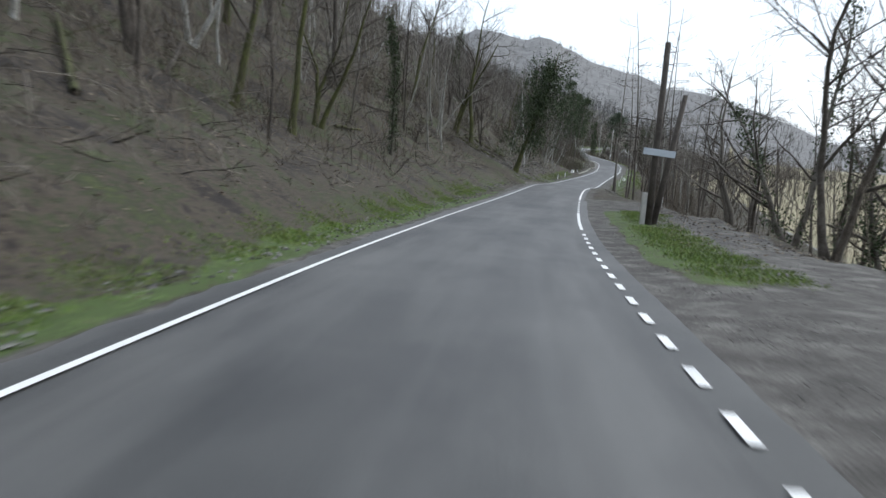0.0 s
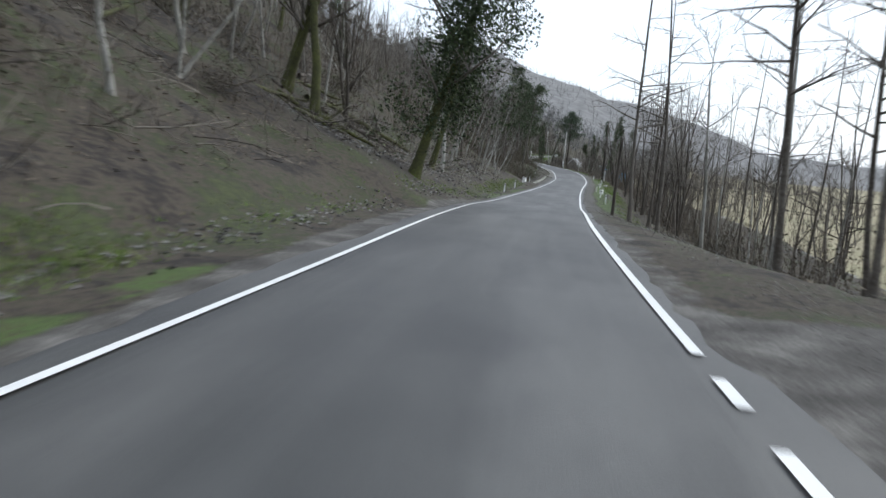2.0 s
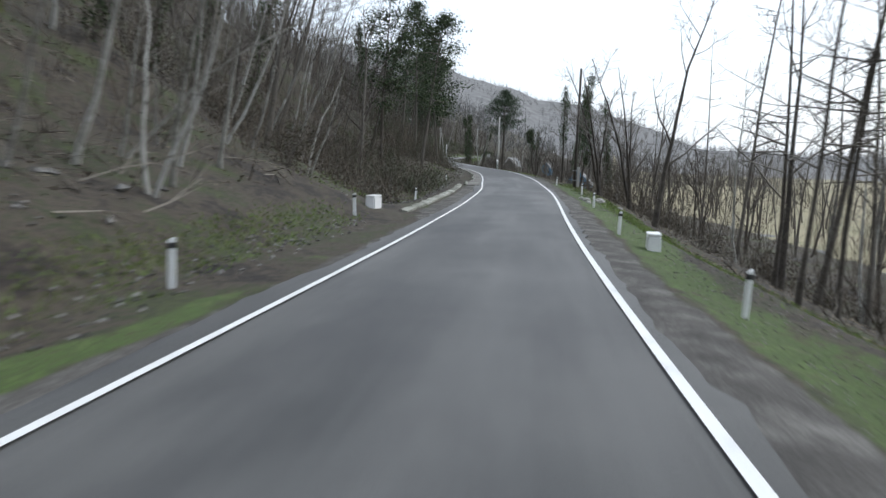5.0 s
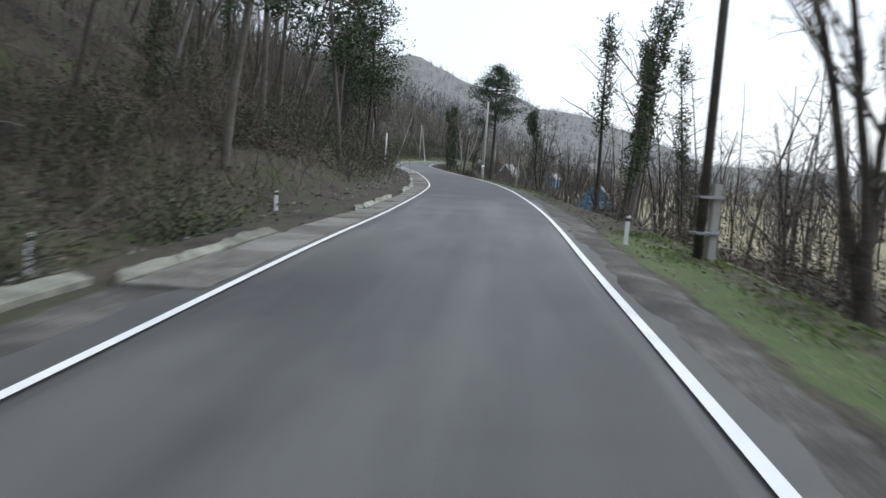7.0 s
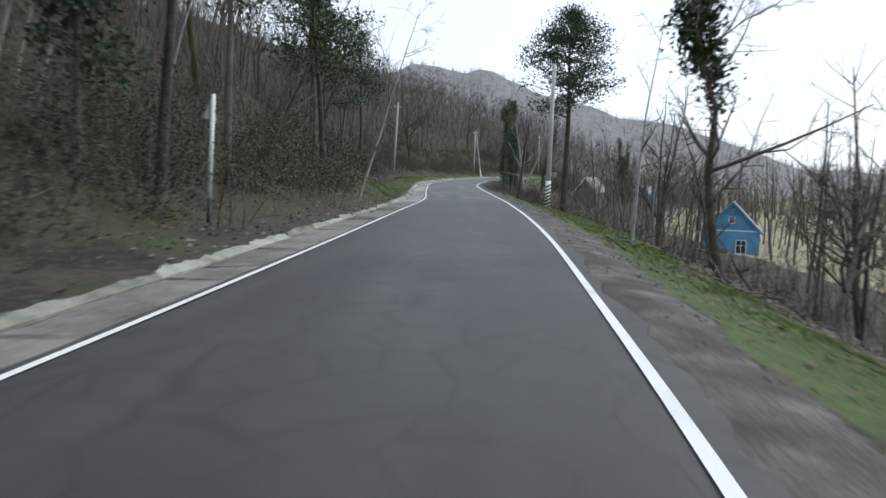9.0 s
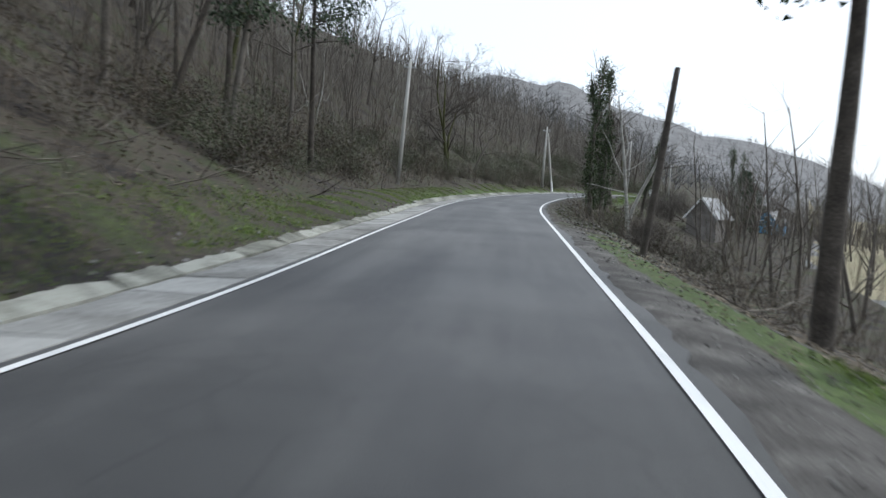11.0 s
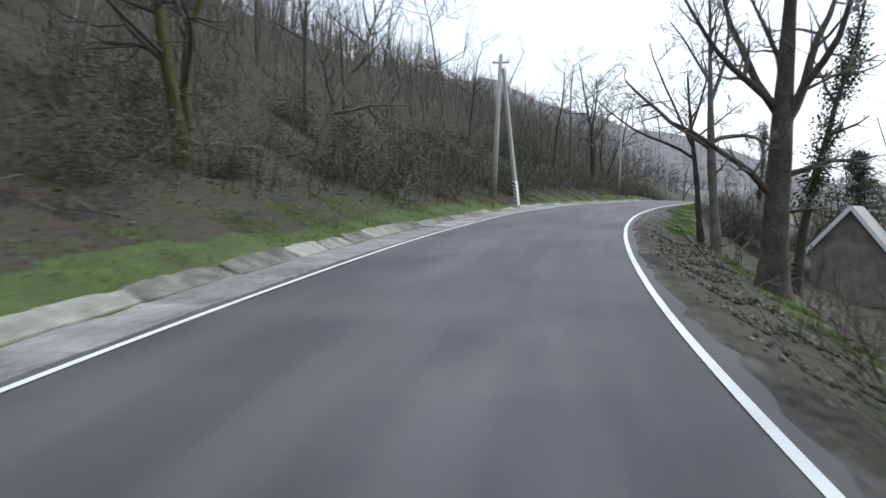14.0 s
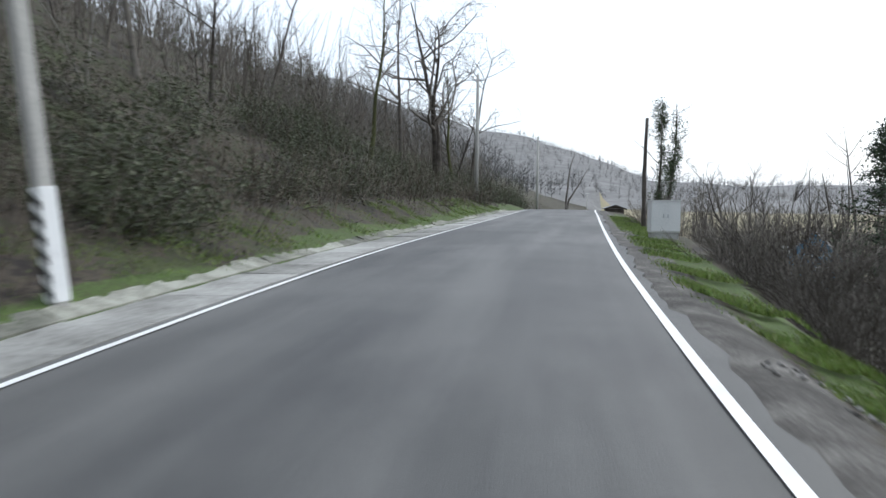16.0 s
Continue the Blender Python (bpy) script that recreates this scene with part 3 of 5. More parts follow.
def bend(rng, start, way, length, n, wobble, lift=0.0):
    pts, d = [np.array(start, float)], np.array(way, float)
    for _ in range(n):
        d = d + rng.normal(size=3) * wobble + np.array([0, 0, lift])
        d /= np.linalg.norm(d)
        pts.append(pts[-1] + d * length / n)
    return np.array(pts), d


CLEAR = None      # tells which limbs are cut back over the road


def branch_out(rng, shell, pts, r0, level, spec):
    """Side branches along a limb, and theirs in turn."""
    count, share, sides, out, lift, wob = spec[level][:6]
    L = np.linalg.norm(np.diff(pts, axis=0), axis=1).sum()
    for k in range(count):
        u = rng.uniform(0.25, 1.0) if level else rng.uniform(spec[0][6], 1.0)
        j = min(int(u * (len(pts) - 1)), len(pts) - 2)
        f = u * (len(pts) - 1) - j
        p = pts[j] * (1 - f) + pts[j + 1] * f
        along = pts[j + 1] - pts[j]
        along /= np.linalg.norm(along)
        side = np.cross(along, rng.normal(size=3))
        side /= np.linalg.norm(side) + 1e-9
        way = along * (1 - out) + side * out
        way /= np.linalg.norm(way)
        ln = L * share * rng.uniform(0.5, 1.15) * (1.15 - 0.6 * u)
        rr = r0 * (1 - 0.75 * u) * rng.uniform(0.4, 0.7)
        n = spec[level][-1] if isinstance(spec[level][-1], int) else (4 if level < 2 else 3)
        q, _ = bend(rng, p, way, ln, n, wob, lift)
        if CLEAR and CLEAR(q):
            continue
        rr = max(rr, 0.007)
        shell.tube(q, np.linspace(rr, max(rr * 0.25, 0.004), n + 1), sides)
        if level + 1 < len(spec):
            branch_out(rng, shell, q, rr, level + 1, spec)


def bare_tree(seed, height, r, lean=(0, 0), stems=1, spec=None, wobble=0.05, material=None, limb_material=None, ivy=0.0, name="bare_tree", label="", ivy_mat=None, ivy_low=0.03, ivy_wide=1.0):
    """trunk, branches and, where it climbs, ivy."""
    rng = np.random.default_rng(seed)
    spec = spec or [(11, 0.36, 4, 0.62, 0.07, 0.13, 0.3), (7, 0.42, 3, 0.55, 0.05, 0.16), (5, 0.45, 3, 0.55, 0.03, 0.18)]
    root = new(name)
    trunk, crown, leaves = Shell(), Shell(), Shell()
    for s in range(stems):
        way = np.array([lean[0] + (rng.normal() * 0.16 if stems > 1 else 0), lean[1] + (rng.normal() * 0.16 if stems > 1 else 0), 1.0])
        way /= np.linalg.norm(way)
        h = height * (1 if s == 0 else rng.uniform(0.7, 0.95))
        base = np.array([rng.normal() * 0.06 * (stems > 1), rng.normal() * 0.06 * (stems > 1), -0.35])
        pts, _ = bend(rng, base, way, h, 10, wobble, 0.01)
        rad = r * (1 - 0.85 * np.linspace(0, 1, 11) ** 0.9)
        rad[0] *= 1.55
        rad[1] *= 1.05
        trunk.tube(pts, rad, 8)
        crown.tube(pts, rad * 0.6, 4)
        branch_out(rng, crown, pts, r, 0, spec)
        if ivy:
            lumps = [(ivy_low + (0.95 - ivy_low) * rng.uniform() ** 0.9, rng.uniform(0.12, 0.5) * ivy_wide, rng.normal(size=2) * 0.22 * ivy_wide) for _ in range(26)]
            for _ in range(int(800 * ivy)):
                u, big, aside = lumps[int(rng.integers(26))]
                u = min(max(u + rng.normal() * 0.035, 0.02), 0.97)
                j = u * 10
                k = min(int(j), 9)
                p = pts[k] * (1 - j + k) + pts[k + 1] * (j - k)
                wide = big * (0.75 + 0.4 * ivy)
                p = p + np.array([aside[0], aside[1], 0]) * (0.4 + big)
                off = rng.normal(size=3)
                off[2] *= 0.6
                off *= rng.uniform(0.4, 1.0) * wide / (np.linalg.norm(off) + 1e-9)
                for _ in range(7):
                    leaves.leaf(p + off + rng.normal(size=3) * 0.13, rng.uniform(0.05, 0.095), rng)
    t = new("trunk", trunk.mesh("trunk", material or BARK))
    b = new("crown", crown.mesh("crown", limb_material or TWIG))
    t.parent = b.parent = root
    if ivy:
        v = new("ivy", leaves.mesh("ivy", ivy_mat or IVY, False))
        v.parent = root
        tagged(v, "dark green climbing ivy")
    return tagged(root, label, "tree")


def place(ob, x, y, z, turn=0.0, size=1.0, tilt=(0, 0)):
    ob.matrix_basis = pose(x, y, z, tilt[0], tilt[1], turn) @ Matrix.Scale(size, 4)
    return ob


def ground_z(x, y):
    i, d = lateral(x, y)
    if abs(d[0]) < 2.6:
        return float(ROAD[i[0], 2])
    return float(ROAD[i[0], 2] + rise(i, d, np.atleast_1d(float(x)), np.atleast_1d(float(y)))[0])


def box_bm(sx, sy, sz, bevel=0.01, at_z=0.0):
    bm = bmesh.new()
    bmesh.ops.create_cube(bm, size=1.0)
    bmesh.ops.scale(bm, vec=(sx, sy, sz), verts=bm.verts)
    bmesh.ops.translate(bm, vec=(0, 0, at_z + sz / 2), verts=bm.verts)
    if bevel:
        bmesh.ops.bevel(bm, geom=bm.edges[:], offset=bevel, segments=2, affect="EDGES")
    return bm


def cone_bm(r1, r2, h, sides=14, at_z=0.0, bevel=0.0):
    bm = bmesh.new()
    bmesh.ops.create_cone(bm, cap_ends=True, segments=sides, radius1=r1, radius2=r2, depth=h)
    bmesh.ops.translate(bm, vec=(0, 0, at_z + h / 2), verts=bm.verts)
    for f in bm.faces:
        f.smooth = len(f.verts) == 4
    return bm


# ---------------------------------------------------------------- roadside posts
def delineator():
    root = new("delineator_post")
    bm = box_bm(0.11, 0.07, 0.95, 0.018, -0.2)
    for v in bm.verts:                       # slanted top
        if v.co.z > 0.6:
            v.co.z += v.co.x * 0.5
    part("post_body", bm, WHITE, root)
    bm = box_bm(0.114, 0.074, 0.09, 0.004, 0.6)
    part("black_band", bm, BLACK, root, "black painted band")
    return tagged(root, "white plastic roadside marker post on the verge", "marker post", "roadside marker posts")


posts = [(13.0, 90.8), (15.3, 100.5), (17.9, 112.0), (21.3, 127.3), (23.65, 142.1), (26.4, 151.05),
         (20.1, 90.0), (22.4, 99.8), (24.9, 110.5), (28.7, 123.2), (32.0, 134.6), (34.05, 146.5)]
first = delineator()
for n, (x, y) in enumerate(posts):
    p = first if n == 0 else copy_thing(first, pose(0, 0, 0))
    place(p, x, y, ground_z(x, y), 8 + 17 * math.sin(n * 2.1), 0.82, (3 * math.sin(n), 2.5 * math.cos(n * 1.7)))


def utility_pole(h, r0, r1, arms=True, material=None, stripes=False, label=""):
    root = new("utility_pole")
    bm = cone_bm(r0, r1, h + 0.5, 14, -0.5)
    part("shaft", bm, material or POLECON, root)
    if arms:
        bm = box_bm(0.9, 0.07, 0.09, 0.01, h - 0.45)
        arm = part("crossarm", bm, STEEL, root, "grey steel crossarm")
        for k in (-0.38, 0.0, 0.38):
            bm = cone_bm(0.045, 0.03, 0.14, 8, h - 0.36 + (0.35 if k == 0 else 0))
            bmesh.ops.translate(bm, vec=(k, 0, 0), verts=bm.verts)
            part("insulator", bm, WHITE, arm)
    if stripes:
        bands(root, r0 * 1.03, r0 * 1.0, 1.7)
    return tagged(root, label, "utility pole", "utility poles")


def bands(root, r0, r1, top, n=7):
    """White coat with slanting black bands round a pole's foot."""
    bm = cone_bm(r0, r1, top, 16, 0.02)
    coat = part("white_coat", bm, WHITE, root, "white painted foot")
    for k in range(n):
        sh, m = Shell(), 20
        zc = 0.12 + (top - 0.25) * k / n
        v, f = [], []
        for j in range(m):
            a = j * 2 * math.pi / m
            z = zc + 0.10 * math.cos(a)
            rr = r0 * 1.012
            v += [(rr * math.cos(a), rr * math.sin(a), z), (rr * math.cos(a), rr * math.sin(a), z + 0.11)]
        f = [(2 * j, 2 * ((j + 1) % m), 2 * ((j + 1) % m) + 1, 2 * j + 1) for j in range(m)]
        sh.add(v, f)
        ob = new("black_band", sh.mesh("black_band", BLACK))
        ob.parent = coat


pl = utility_pole(8.6, 0.16, 0.10, False, stripes=True, label="slim concrete utility pole with black and white striped foot")
place(pl, 44.4, 214.0, ground_z(44.4, 214.0), 0, 1, (0, 0.8))
for x, y, h, tx, nm in ((34.4, 257.6, 8.2, 3.0, "C"), (47.6, 302.5, 7.5, 1.2, "D"), (66.4, 346.0, 9.0, 0.0, "F"), (78.6, 366.0, 7.5, 0.0, "G"), (139.7, 489.0, 8.5, 0.0, "H")):
    pl = utility_pole(h, 0.16, 0.10, True, label="pale concrete utility pole with a small crossarm")
    place(pl, x, y, ground_z(x, y), -12 if nm != "D" else -20, 1, (0, tx))


def strut(x, y, z, top):
    """Square concrete prop; its foot is white with slanting black bars on one face."""
    root = new("pole_strut")
    L = (Vector(top) - Vector((x, y, z))).length
    bm = box_bm(0.17, 0.17, L + 0.3, 0.012, -0.3)
    part("shaft", bm, POLECON, root)
    coat = part("white_coat", box_bm(0.2, 0.2, 1.28, 0.008, 0.02), WHITE, root, "white painted foot")
    for k in range(6):
        bm = box_bm(0.008, 0.2, 0.1, 0.0, 0)
        for v in bm.verts:
            v.co.z += v.co.y * 0.75
        bmesh.ops.translate(bm, vec=(-0.1, 0, 0.1 + 0.2 * k), verts=bm.verts)
        part("black_bar", bm, BLACK, coat, "black painted bar")
    root.matrix_basis = Matrix.Translation((x, y, z)) @ Vector((0, 0, 1)).rotation_difference(Vector(top) - Vector((x, y, z))).to_matrix().to_4x4() @ pose(0, 0, 0, 0, 0, 45)
    return tagged(root, "slanting concrete prop with black and white striped foot", "pole strut")


strut(48.82, 301.9, ground_z(48.82, 301.9) + 0.02, (47.9, 302.4, ground_z(47.6, 302.5) + 6.8))


def old_post(x, y, h, r, tilt, label, name="wooden_post"):
    rng = np.random.default_rng(int(x * 10))
    root = new(name)
    sh = Shell()
    pts, _ = bend(rng, (0, 0, -0.4), (0, 0, 1), h + 0.4, 8, 0.012)
    sh.tube(pts, r * (1 - 0.3 * np.linspace(0, 1, 9)) * (1 + 0.07 * rng.normal(size=9)), 10)
    ob = new("shaft", sh.mesh("shaft", DARKWOOD))
    ob.parent = root
    place(root, x, y, ground_z(x, y), 0, 1, tilt)
    return tagged(root, label, "post")


old_post(16.3, 75.2, 3.9, 0.085, (0, -1), "dark weathered wooden pole stump beside the road")
old_post(68.0, 324.3, 6.3 - ground_z(68.0, 324.3), 0.11, (0, -1), "thin dark wooden pole behind a metal cabinet")
old_post(44.7, 228.2, 5.4, 0.115, (0, 6), "leaning broken dark tree stump on the slope", "dead_trunk")

# ---------------------------------------------------------------- trees
SP_THIN = [(10, 0.34, 3, 0.55, 0.10, 0.12, 0.25), (6, 0.5, 3, 0.5, 0.05, 0.15, 2), (3, 0.55, 3, 0.5, 0.03, 0.18, 1)]
SP_BIG = [(10, 0.66, 5, 0.6, 0.06, 0.27, 0.3), (8, 0.5, 4, 0.55, 0.04, 0.18, 3), (6, 0.5, 3, 0.55, 0.03, 0.2, 2), (4, 0.5, 3, 0.5, 0.02, 0.2, 1)]
SP_MID = [(11, 0.44, 4, 0.6, 0.07, 0.13, 0.25), (7, 0.5, 3, 0.55, 0.05, 0.16, 2), (4, 0.5, 3, 0.55, 0.03, 0.18, 1)]
SP_ALDER = [(20, 0.17, 3, 0.78, 0.0, 0.12, 0.3), (5, 0.5, 3, 0.6, 0.0, 0.16, 1)]
SP_IVY = [(7, 0.3, 3, 0.6, 0.05, 0.15, 0.35), (4, 0.45, 3, 0.55, 0.03, 0.18, 2)]
kinds = [
    bare_tree(1, 11, 0.13, (0.05, 0.02), 1, SP_THIN, 0.05, BARK, TWIG, label="tall thin bare tree on the wooded bank"),
    bare_tree(2, 12.5, 0.17, (-0.06, 0.03), 1, SP_MID, 0.06, BARK, TWIG, label="bare grey-brown tree on the wooded bank"),
    bare_tree(3, 9.5, 0.085, (0.1, -0.03), 1, SP_THIN, 0.05, PALE, TWIG, label="slender pale-barked bare tree on the bank"),
    bare_tree(4, 10.5, 0.12, (0.02, 0.05), 3, SP_THIN, 0.06, BARK, TWIG, label="many-stemmed bare tree on the wooded bank"),
    bare_tree(5, 12, 0.2, (0.1, 0.0), 1, SP_MID, 0.08, MOSS, TWIG, label="crooked mossy bare tree with spreading limbs"),
    bare_tree(6, 7, 0.06, (-0.12, 0.1), 2, SP_THIN, 0.1, PALE, TWIG, label="young bare sapling with thin pale stems"),
    bare_tree(7, 11, 0.14, (0.12, 0.05), 1, SP_IVY, 0.06, BARK, TWIG, ivy=0.75, label="bare tree with an ivy-clad trunk on the bank"),
    bare_tree(8, 12.5, 0.075, (0.03, -0.02), 1, SP_ALDER, 0.03, BARK, TWIG, label="tall straight thin bare alder on the valley side"),
]


def open_slope(x, y):
    """The gap in the trees towards the blue house."""
    ax, ay, bx, by = 40.6, 173.5, 64.0, 232.0
    t = min(max(((x - ax) * (bx - ax) + (y - ay) * (by - ay)) / ((bx - ax) ** 2 + (by - ay) ** 2), 0), 1)
    return math.hypot(x - ax - t * (bx - ax), y - ay - t * (by - ay)) < 0.8 + 1.5 * t


def spread(n, x0, seed, dmin, dmax, ymin, ymax, gap):
    g = np.random.default_rng(seed)
    out = []
    tries = 0
    while len(out) < n and tries < n * 60:
        tries += 1
        i = s_of(g.uniform(ymin, ymax))
        d = dmin + (dmax - dmin) * g.uniform() ** x0
        p = at(i, d)
        if all((p.x - q[0]) ** 2 + (p.y - q[1]) ** 2 > gap * gap for q in out):
            out.append((p.x, p.y))
    return out


used = set()


def plant(spots, pick, g, group, sizes=(0.75, 1.25), tilt=4.0, lean=0.0):
    for x, y in spots:
        if open_slope(x, y):
            continue
        k = int(g.choice(pick))
        src = kinds[k]
        ob = copy_thing(src, pose(0, 0, 0)) if k in used else src
        used.add(k)
        ob.matrix_basis = pose(x, y, ground_z(x, y) - 0.08, g.normal() * tilt, lean + g.normal() * tilt, 0) @ pose(0, 0, 0, 0, 0, g.uniform(0, 360)) @ Matrix.Scale(g.uniform(*sizes), 4)
        tagged(ob, group=group)


g = np.random.default_rng(5)
BANK = "trees on the wooded bank"
plant(spread(42, 0.8, 1, -7.5, -26, 12, 110, 2.8), [0, 1, 2, 2, 3, 4, 5, 6], g, BANK, (0.7, 1.15), 5, 2)
plant(spread(52, 0.8, 4, -7.0, -22, 112, 205, 2.2), [0, 2, 2, 3, 0, 6, 2, 7], g, BANK, (0.7, 1.15), 4, 12)
plant(spread(40, 0.8, 6, -8.5, -26, 203, 270, 2.4), [1, 4, 5, 3, 0], g, BANK, (0.7, 1.1), 5, 3)
plant(spread(22, 0.9, 7, -14, -26, 268, 345, 3.4), [1, 4, 0, 5, 2], g, BANK, (0.6, 1.0), 5, 2)
plant(spread(30, 0.8, 15, -6.8, -20, 14, 112, 2.0), [2, 2, 5, 7], g, BANK, (0.7, 1.1), 5, 3)
plant(spread(20, 1.0, 16, -5.4, -8.5, 82, 116, 1.3), [2, 5, 2], g, BANK, (0.55, 0.85), 4, 13)
plant(spread(22, 1.0, 17, -9, -20, 118, 200, 1.8), [2, 2, 7], g, BANK, (0.85, 1.2), 3, 16)
VALE = "trees on the valley side"
plant(spread(34, 0.9, 2, 6.8, 13, 46, 122, 1.9), [7, 7, 7, 2, 7, 7, 2], g, VALE, (0.75, 1.1), 3)
plant(spread(26, 0.9, 3, 8.0, 19, 128, 218, 2.6), [0, 2, 3, 5, 7], g, VALE, (0.6, 1.0))
plant(spread(8, 0.9, 21, 9, 16, 138, 178, 2.6), [7, 0, 3, 7], g, VALE, (0.7, 0.95))
plant(spread(12, 0.9, 9, 18, 40, 225, 330, 4), [1, 3, 4, 5], g, VALE, (0.4, 0.65))
plant(spread(16, 1.0, 22, 6.0, 9.5, 82, 122, 1.8), [0, 7, 7, 7, 3], g, VALE, (0.8, 1.1), 5)
plant([(61.0, 346.0), (67.5, 357.0), (58.0, 341.0), (71.0, 364.0)], [1, 3, 4], g, BANK, (0.9, 1.15), 3)
plant([(36.2, 137.5), (35.2, 140.5), (31.9, 124.0)], [3, 0], g, VALE, (0.9, 1.05), 3)
plant([(15.6, 66.6), (14.9, 67.9), (12.5, 51.1), (13.2, 49.2), (12.4, 47.0), (16.9, 71.5)], [7], g, VALE, (0.95, 1.15), 2)


def road_clear(x, y, z, turn):
    """Limbs that would hang low over the carriageway are cut away."""
    c, s = math.cos(radians(turn)), math.sin(radians(turn))

    def low(q):
        px, py = x + q[:, 0] * c - q[:, 1] * s, y + q[:, 0] * s + q[:, 1] * c
        i, d = lateral(px, py)
        return bool(((np.abs(d) < 3.3) & (z + q[:, 2] < ROAD[i, 2] + 4.6)).any())
    return low


def single(seed, x, y, height, r, lean, stems, spec, material, label, ivy=0.0, turn=0.0, wobble=0.06, name="bare_tree", leaf=None, ivy_low=0.03, ivy_wide=1.0):
    global CLEAR
    CLEAR = road_clear(x, y, ground_z(x, y), turn)
    ob = bare_tree(seed, height, r, lean, stems, spec, wobble, material, TWIG, ivy, name, label, leaf, ivy_low, ivy_wide)
    CLEAR = None
    return place(ob, x, y, ground_z(x, y) - 0.05, turn)


single(31, 5.8, 67.0, 11.0, 0.23, (0.24, -0.03), 1, SP_MID, MOSS, "large leaning tree wrapped in dense dark ivy", 2.8, 0, 0.04, "ivy_tree", None, 0.24, 2.5)
single(77, 0.3, 69.7, 9.0, 0.2, (0.1, 0.02), 2, SP_MID, MOSS, "forked mossy trunk among fallen logs", 0, 0, 0.06)
single(32, 7.8, 81.0, 10.5, 0.12, (0.1, 0.0), 1, SP_MID, PALE, "pale-barked bare tree beside a mossy trunk")
single(34, -6.2, 36.0, 8.0, 0.13, (0.25, 0.1), 3, SP_MID, MOSS, "old many-stemmed mossy tree on the bank", 0, 0, 0.12)
single(65, -10.2, 25.0, 10.0, 0.2, (0.05, 0.1), 3, SP_MID, BARK, "old dark many-stemmed tree on the bank", 0, 0, 0.1)
single(66, -8.0, 28.5, 9.5, 0.17, (0.3, 0.05), 1, SP_MID, MOSS, "mossy tree leaning towards the road", 0, 0, 0.08)
single(67, -5.9, 25.5, 5.5, 0.06, (0.02, 0.05), 1, SP_THIN, BARK, "thin young bare tree above the verge", 0, 0, 0.06)
single(68, -11.5, 34.0, 11.0, 0.14, (0.1, 0.05), 2, SP_MID, PALE, "pale forked bare tree on the bank", 0, 0, 0.07)
single(69, 33.7, 204.2, 9.5, 0.07, (0.2, 0.0), 1, SP_THIN, PALE, "slender pale trunk leaning over the verge", 0, 0, 0.03)
for k, (x, y, h) in enumerate(((13.6, 26.5, 12.0), (15.2, 33.0, 12.0), (14.6, 38.5, 8.5), (17.2, 29.0, 10.0), (17.0, 43.0, 9.0), (19.0, 36.0, 9.0))):
    single(600 + k, x, y, h, 0.16, (-0.1 + 0.06 * k, 0.05), 2, SP_MID, BARK, "dark bare tree with tangled limbs by the side track", 0.25 if k % 2 else 0, 50 * k, 0.1)
# ivy columns on the valley side
for k, (x, y, h, v) in enumerate(((41.4, 169.2, 11.0, 0.4), (43.6, 171.4, 11.5, 0.5), (41.1, 164.8, 12.0, 0.35), (39.9, 160.9, 12.0, 0.4), (47.6, 259.0, 11.5, 0.9), (49.5, 267.7, 12.5, 1.2), (49.9, 268.8, 12.5, 1.2))):
    single(40 + k, x, y, h, 0.13 if k < 4 else 0.21, (0.13 if k < 4 else (-0.09, 0.08, -0.03)[k - 4], 0.02), 1, SP_IVY, BARK, "tall tree covered in dark hanging ivy", v, 0, 0.05, "ivy_tree", None, 0.45 if k < 2 else 0.2 if k < 4 else 0.1)
for k, (x, y, h) in enumerate(((47.5, 171.5, 13.0), (45.2, 175.0, 12.0))):
    single(46 + 31 * k, x, y, h, 0.12, (0.04, 0.0), 1, SP_IVY, BARK, "tall tree with ragged ivy on its trunk", 0.6, 0, 0.05, "ivy_tree", None, 0.25)
single(51, 42.6, 183.6, 6.8, 0.13, (-0.12, 0.1), 1, SP_MID, BARK, "bent tree with a ragged crown of ivy", 0.3, 30, 0.16, "ivy_tree", None, 0.6)
single(52, 41.7, 187.6, 6.2, 0.05, (0.06, 0), 1, SP_IVY, PALE, "thin bare pole-like tree beside the verge", 0, 0, 0.02)
single(53, 45.2, 184.5, 4.4, 0.13, (0.2, 0.1), 1, SP_BIG, BARK, "gnarled bare tree with twisted limbs", 0, 20, 0.16)
single(58, 36.6, 284.3, 12.0, 0.22, (0.02, 0.0), 3, SP_BIG, MOSS, "big many-stemmed bare tree on the bank", 0, 10, 0.07)
single(59, 39.0, 293.0, 9.0, 0.16, (0.2, 0.05), 1, SP_MID, BARK, "leaning bare tree above the shrubs", 0, 0, 0.07)
single(60, 64.8, 351.2, 14.5, 0.3, (0.0, 0.0), 2, SP_BIG, BARK, "tall bare tree standing against the sky", 0, 70, 0.08)
single(61, 68.5, 360.0, 9.0, 0.15, (0.0, 0.0), 2, SP_MID, BARK, "bare tree on the skyline", 0, 10, 0.08)
single(62, 89.5, 362.0, 14.0, 0.2, (-0.05, 0.0), 1, SP_IVY, BARK, "tree with an ivy-clad trunk beside its twin", 1.1, 90, 0.04, "ivy_tree", None, 0.15, 1.5)
single(70, 90.6, 362.0, 14.4, 0.2, (0.0, -0.09), 1, SP_IVY, BARK, "tree with an ivy-clad trunk beside its twin", 1.1, 90, 0.04, "ivy_tree", None, 0.15, 1.5)
single(76, 57.0, 288.5, 12.0, 0.2, (0.12, 0.0), 1, SP_IVY, BARK, "tall leaning tree covered in dark hanging ivy", 0.6, 0, 0.05, "ivy_tree")
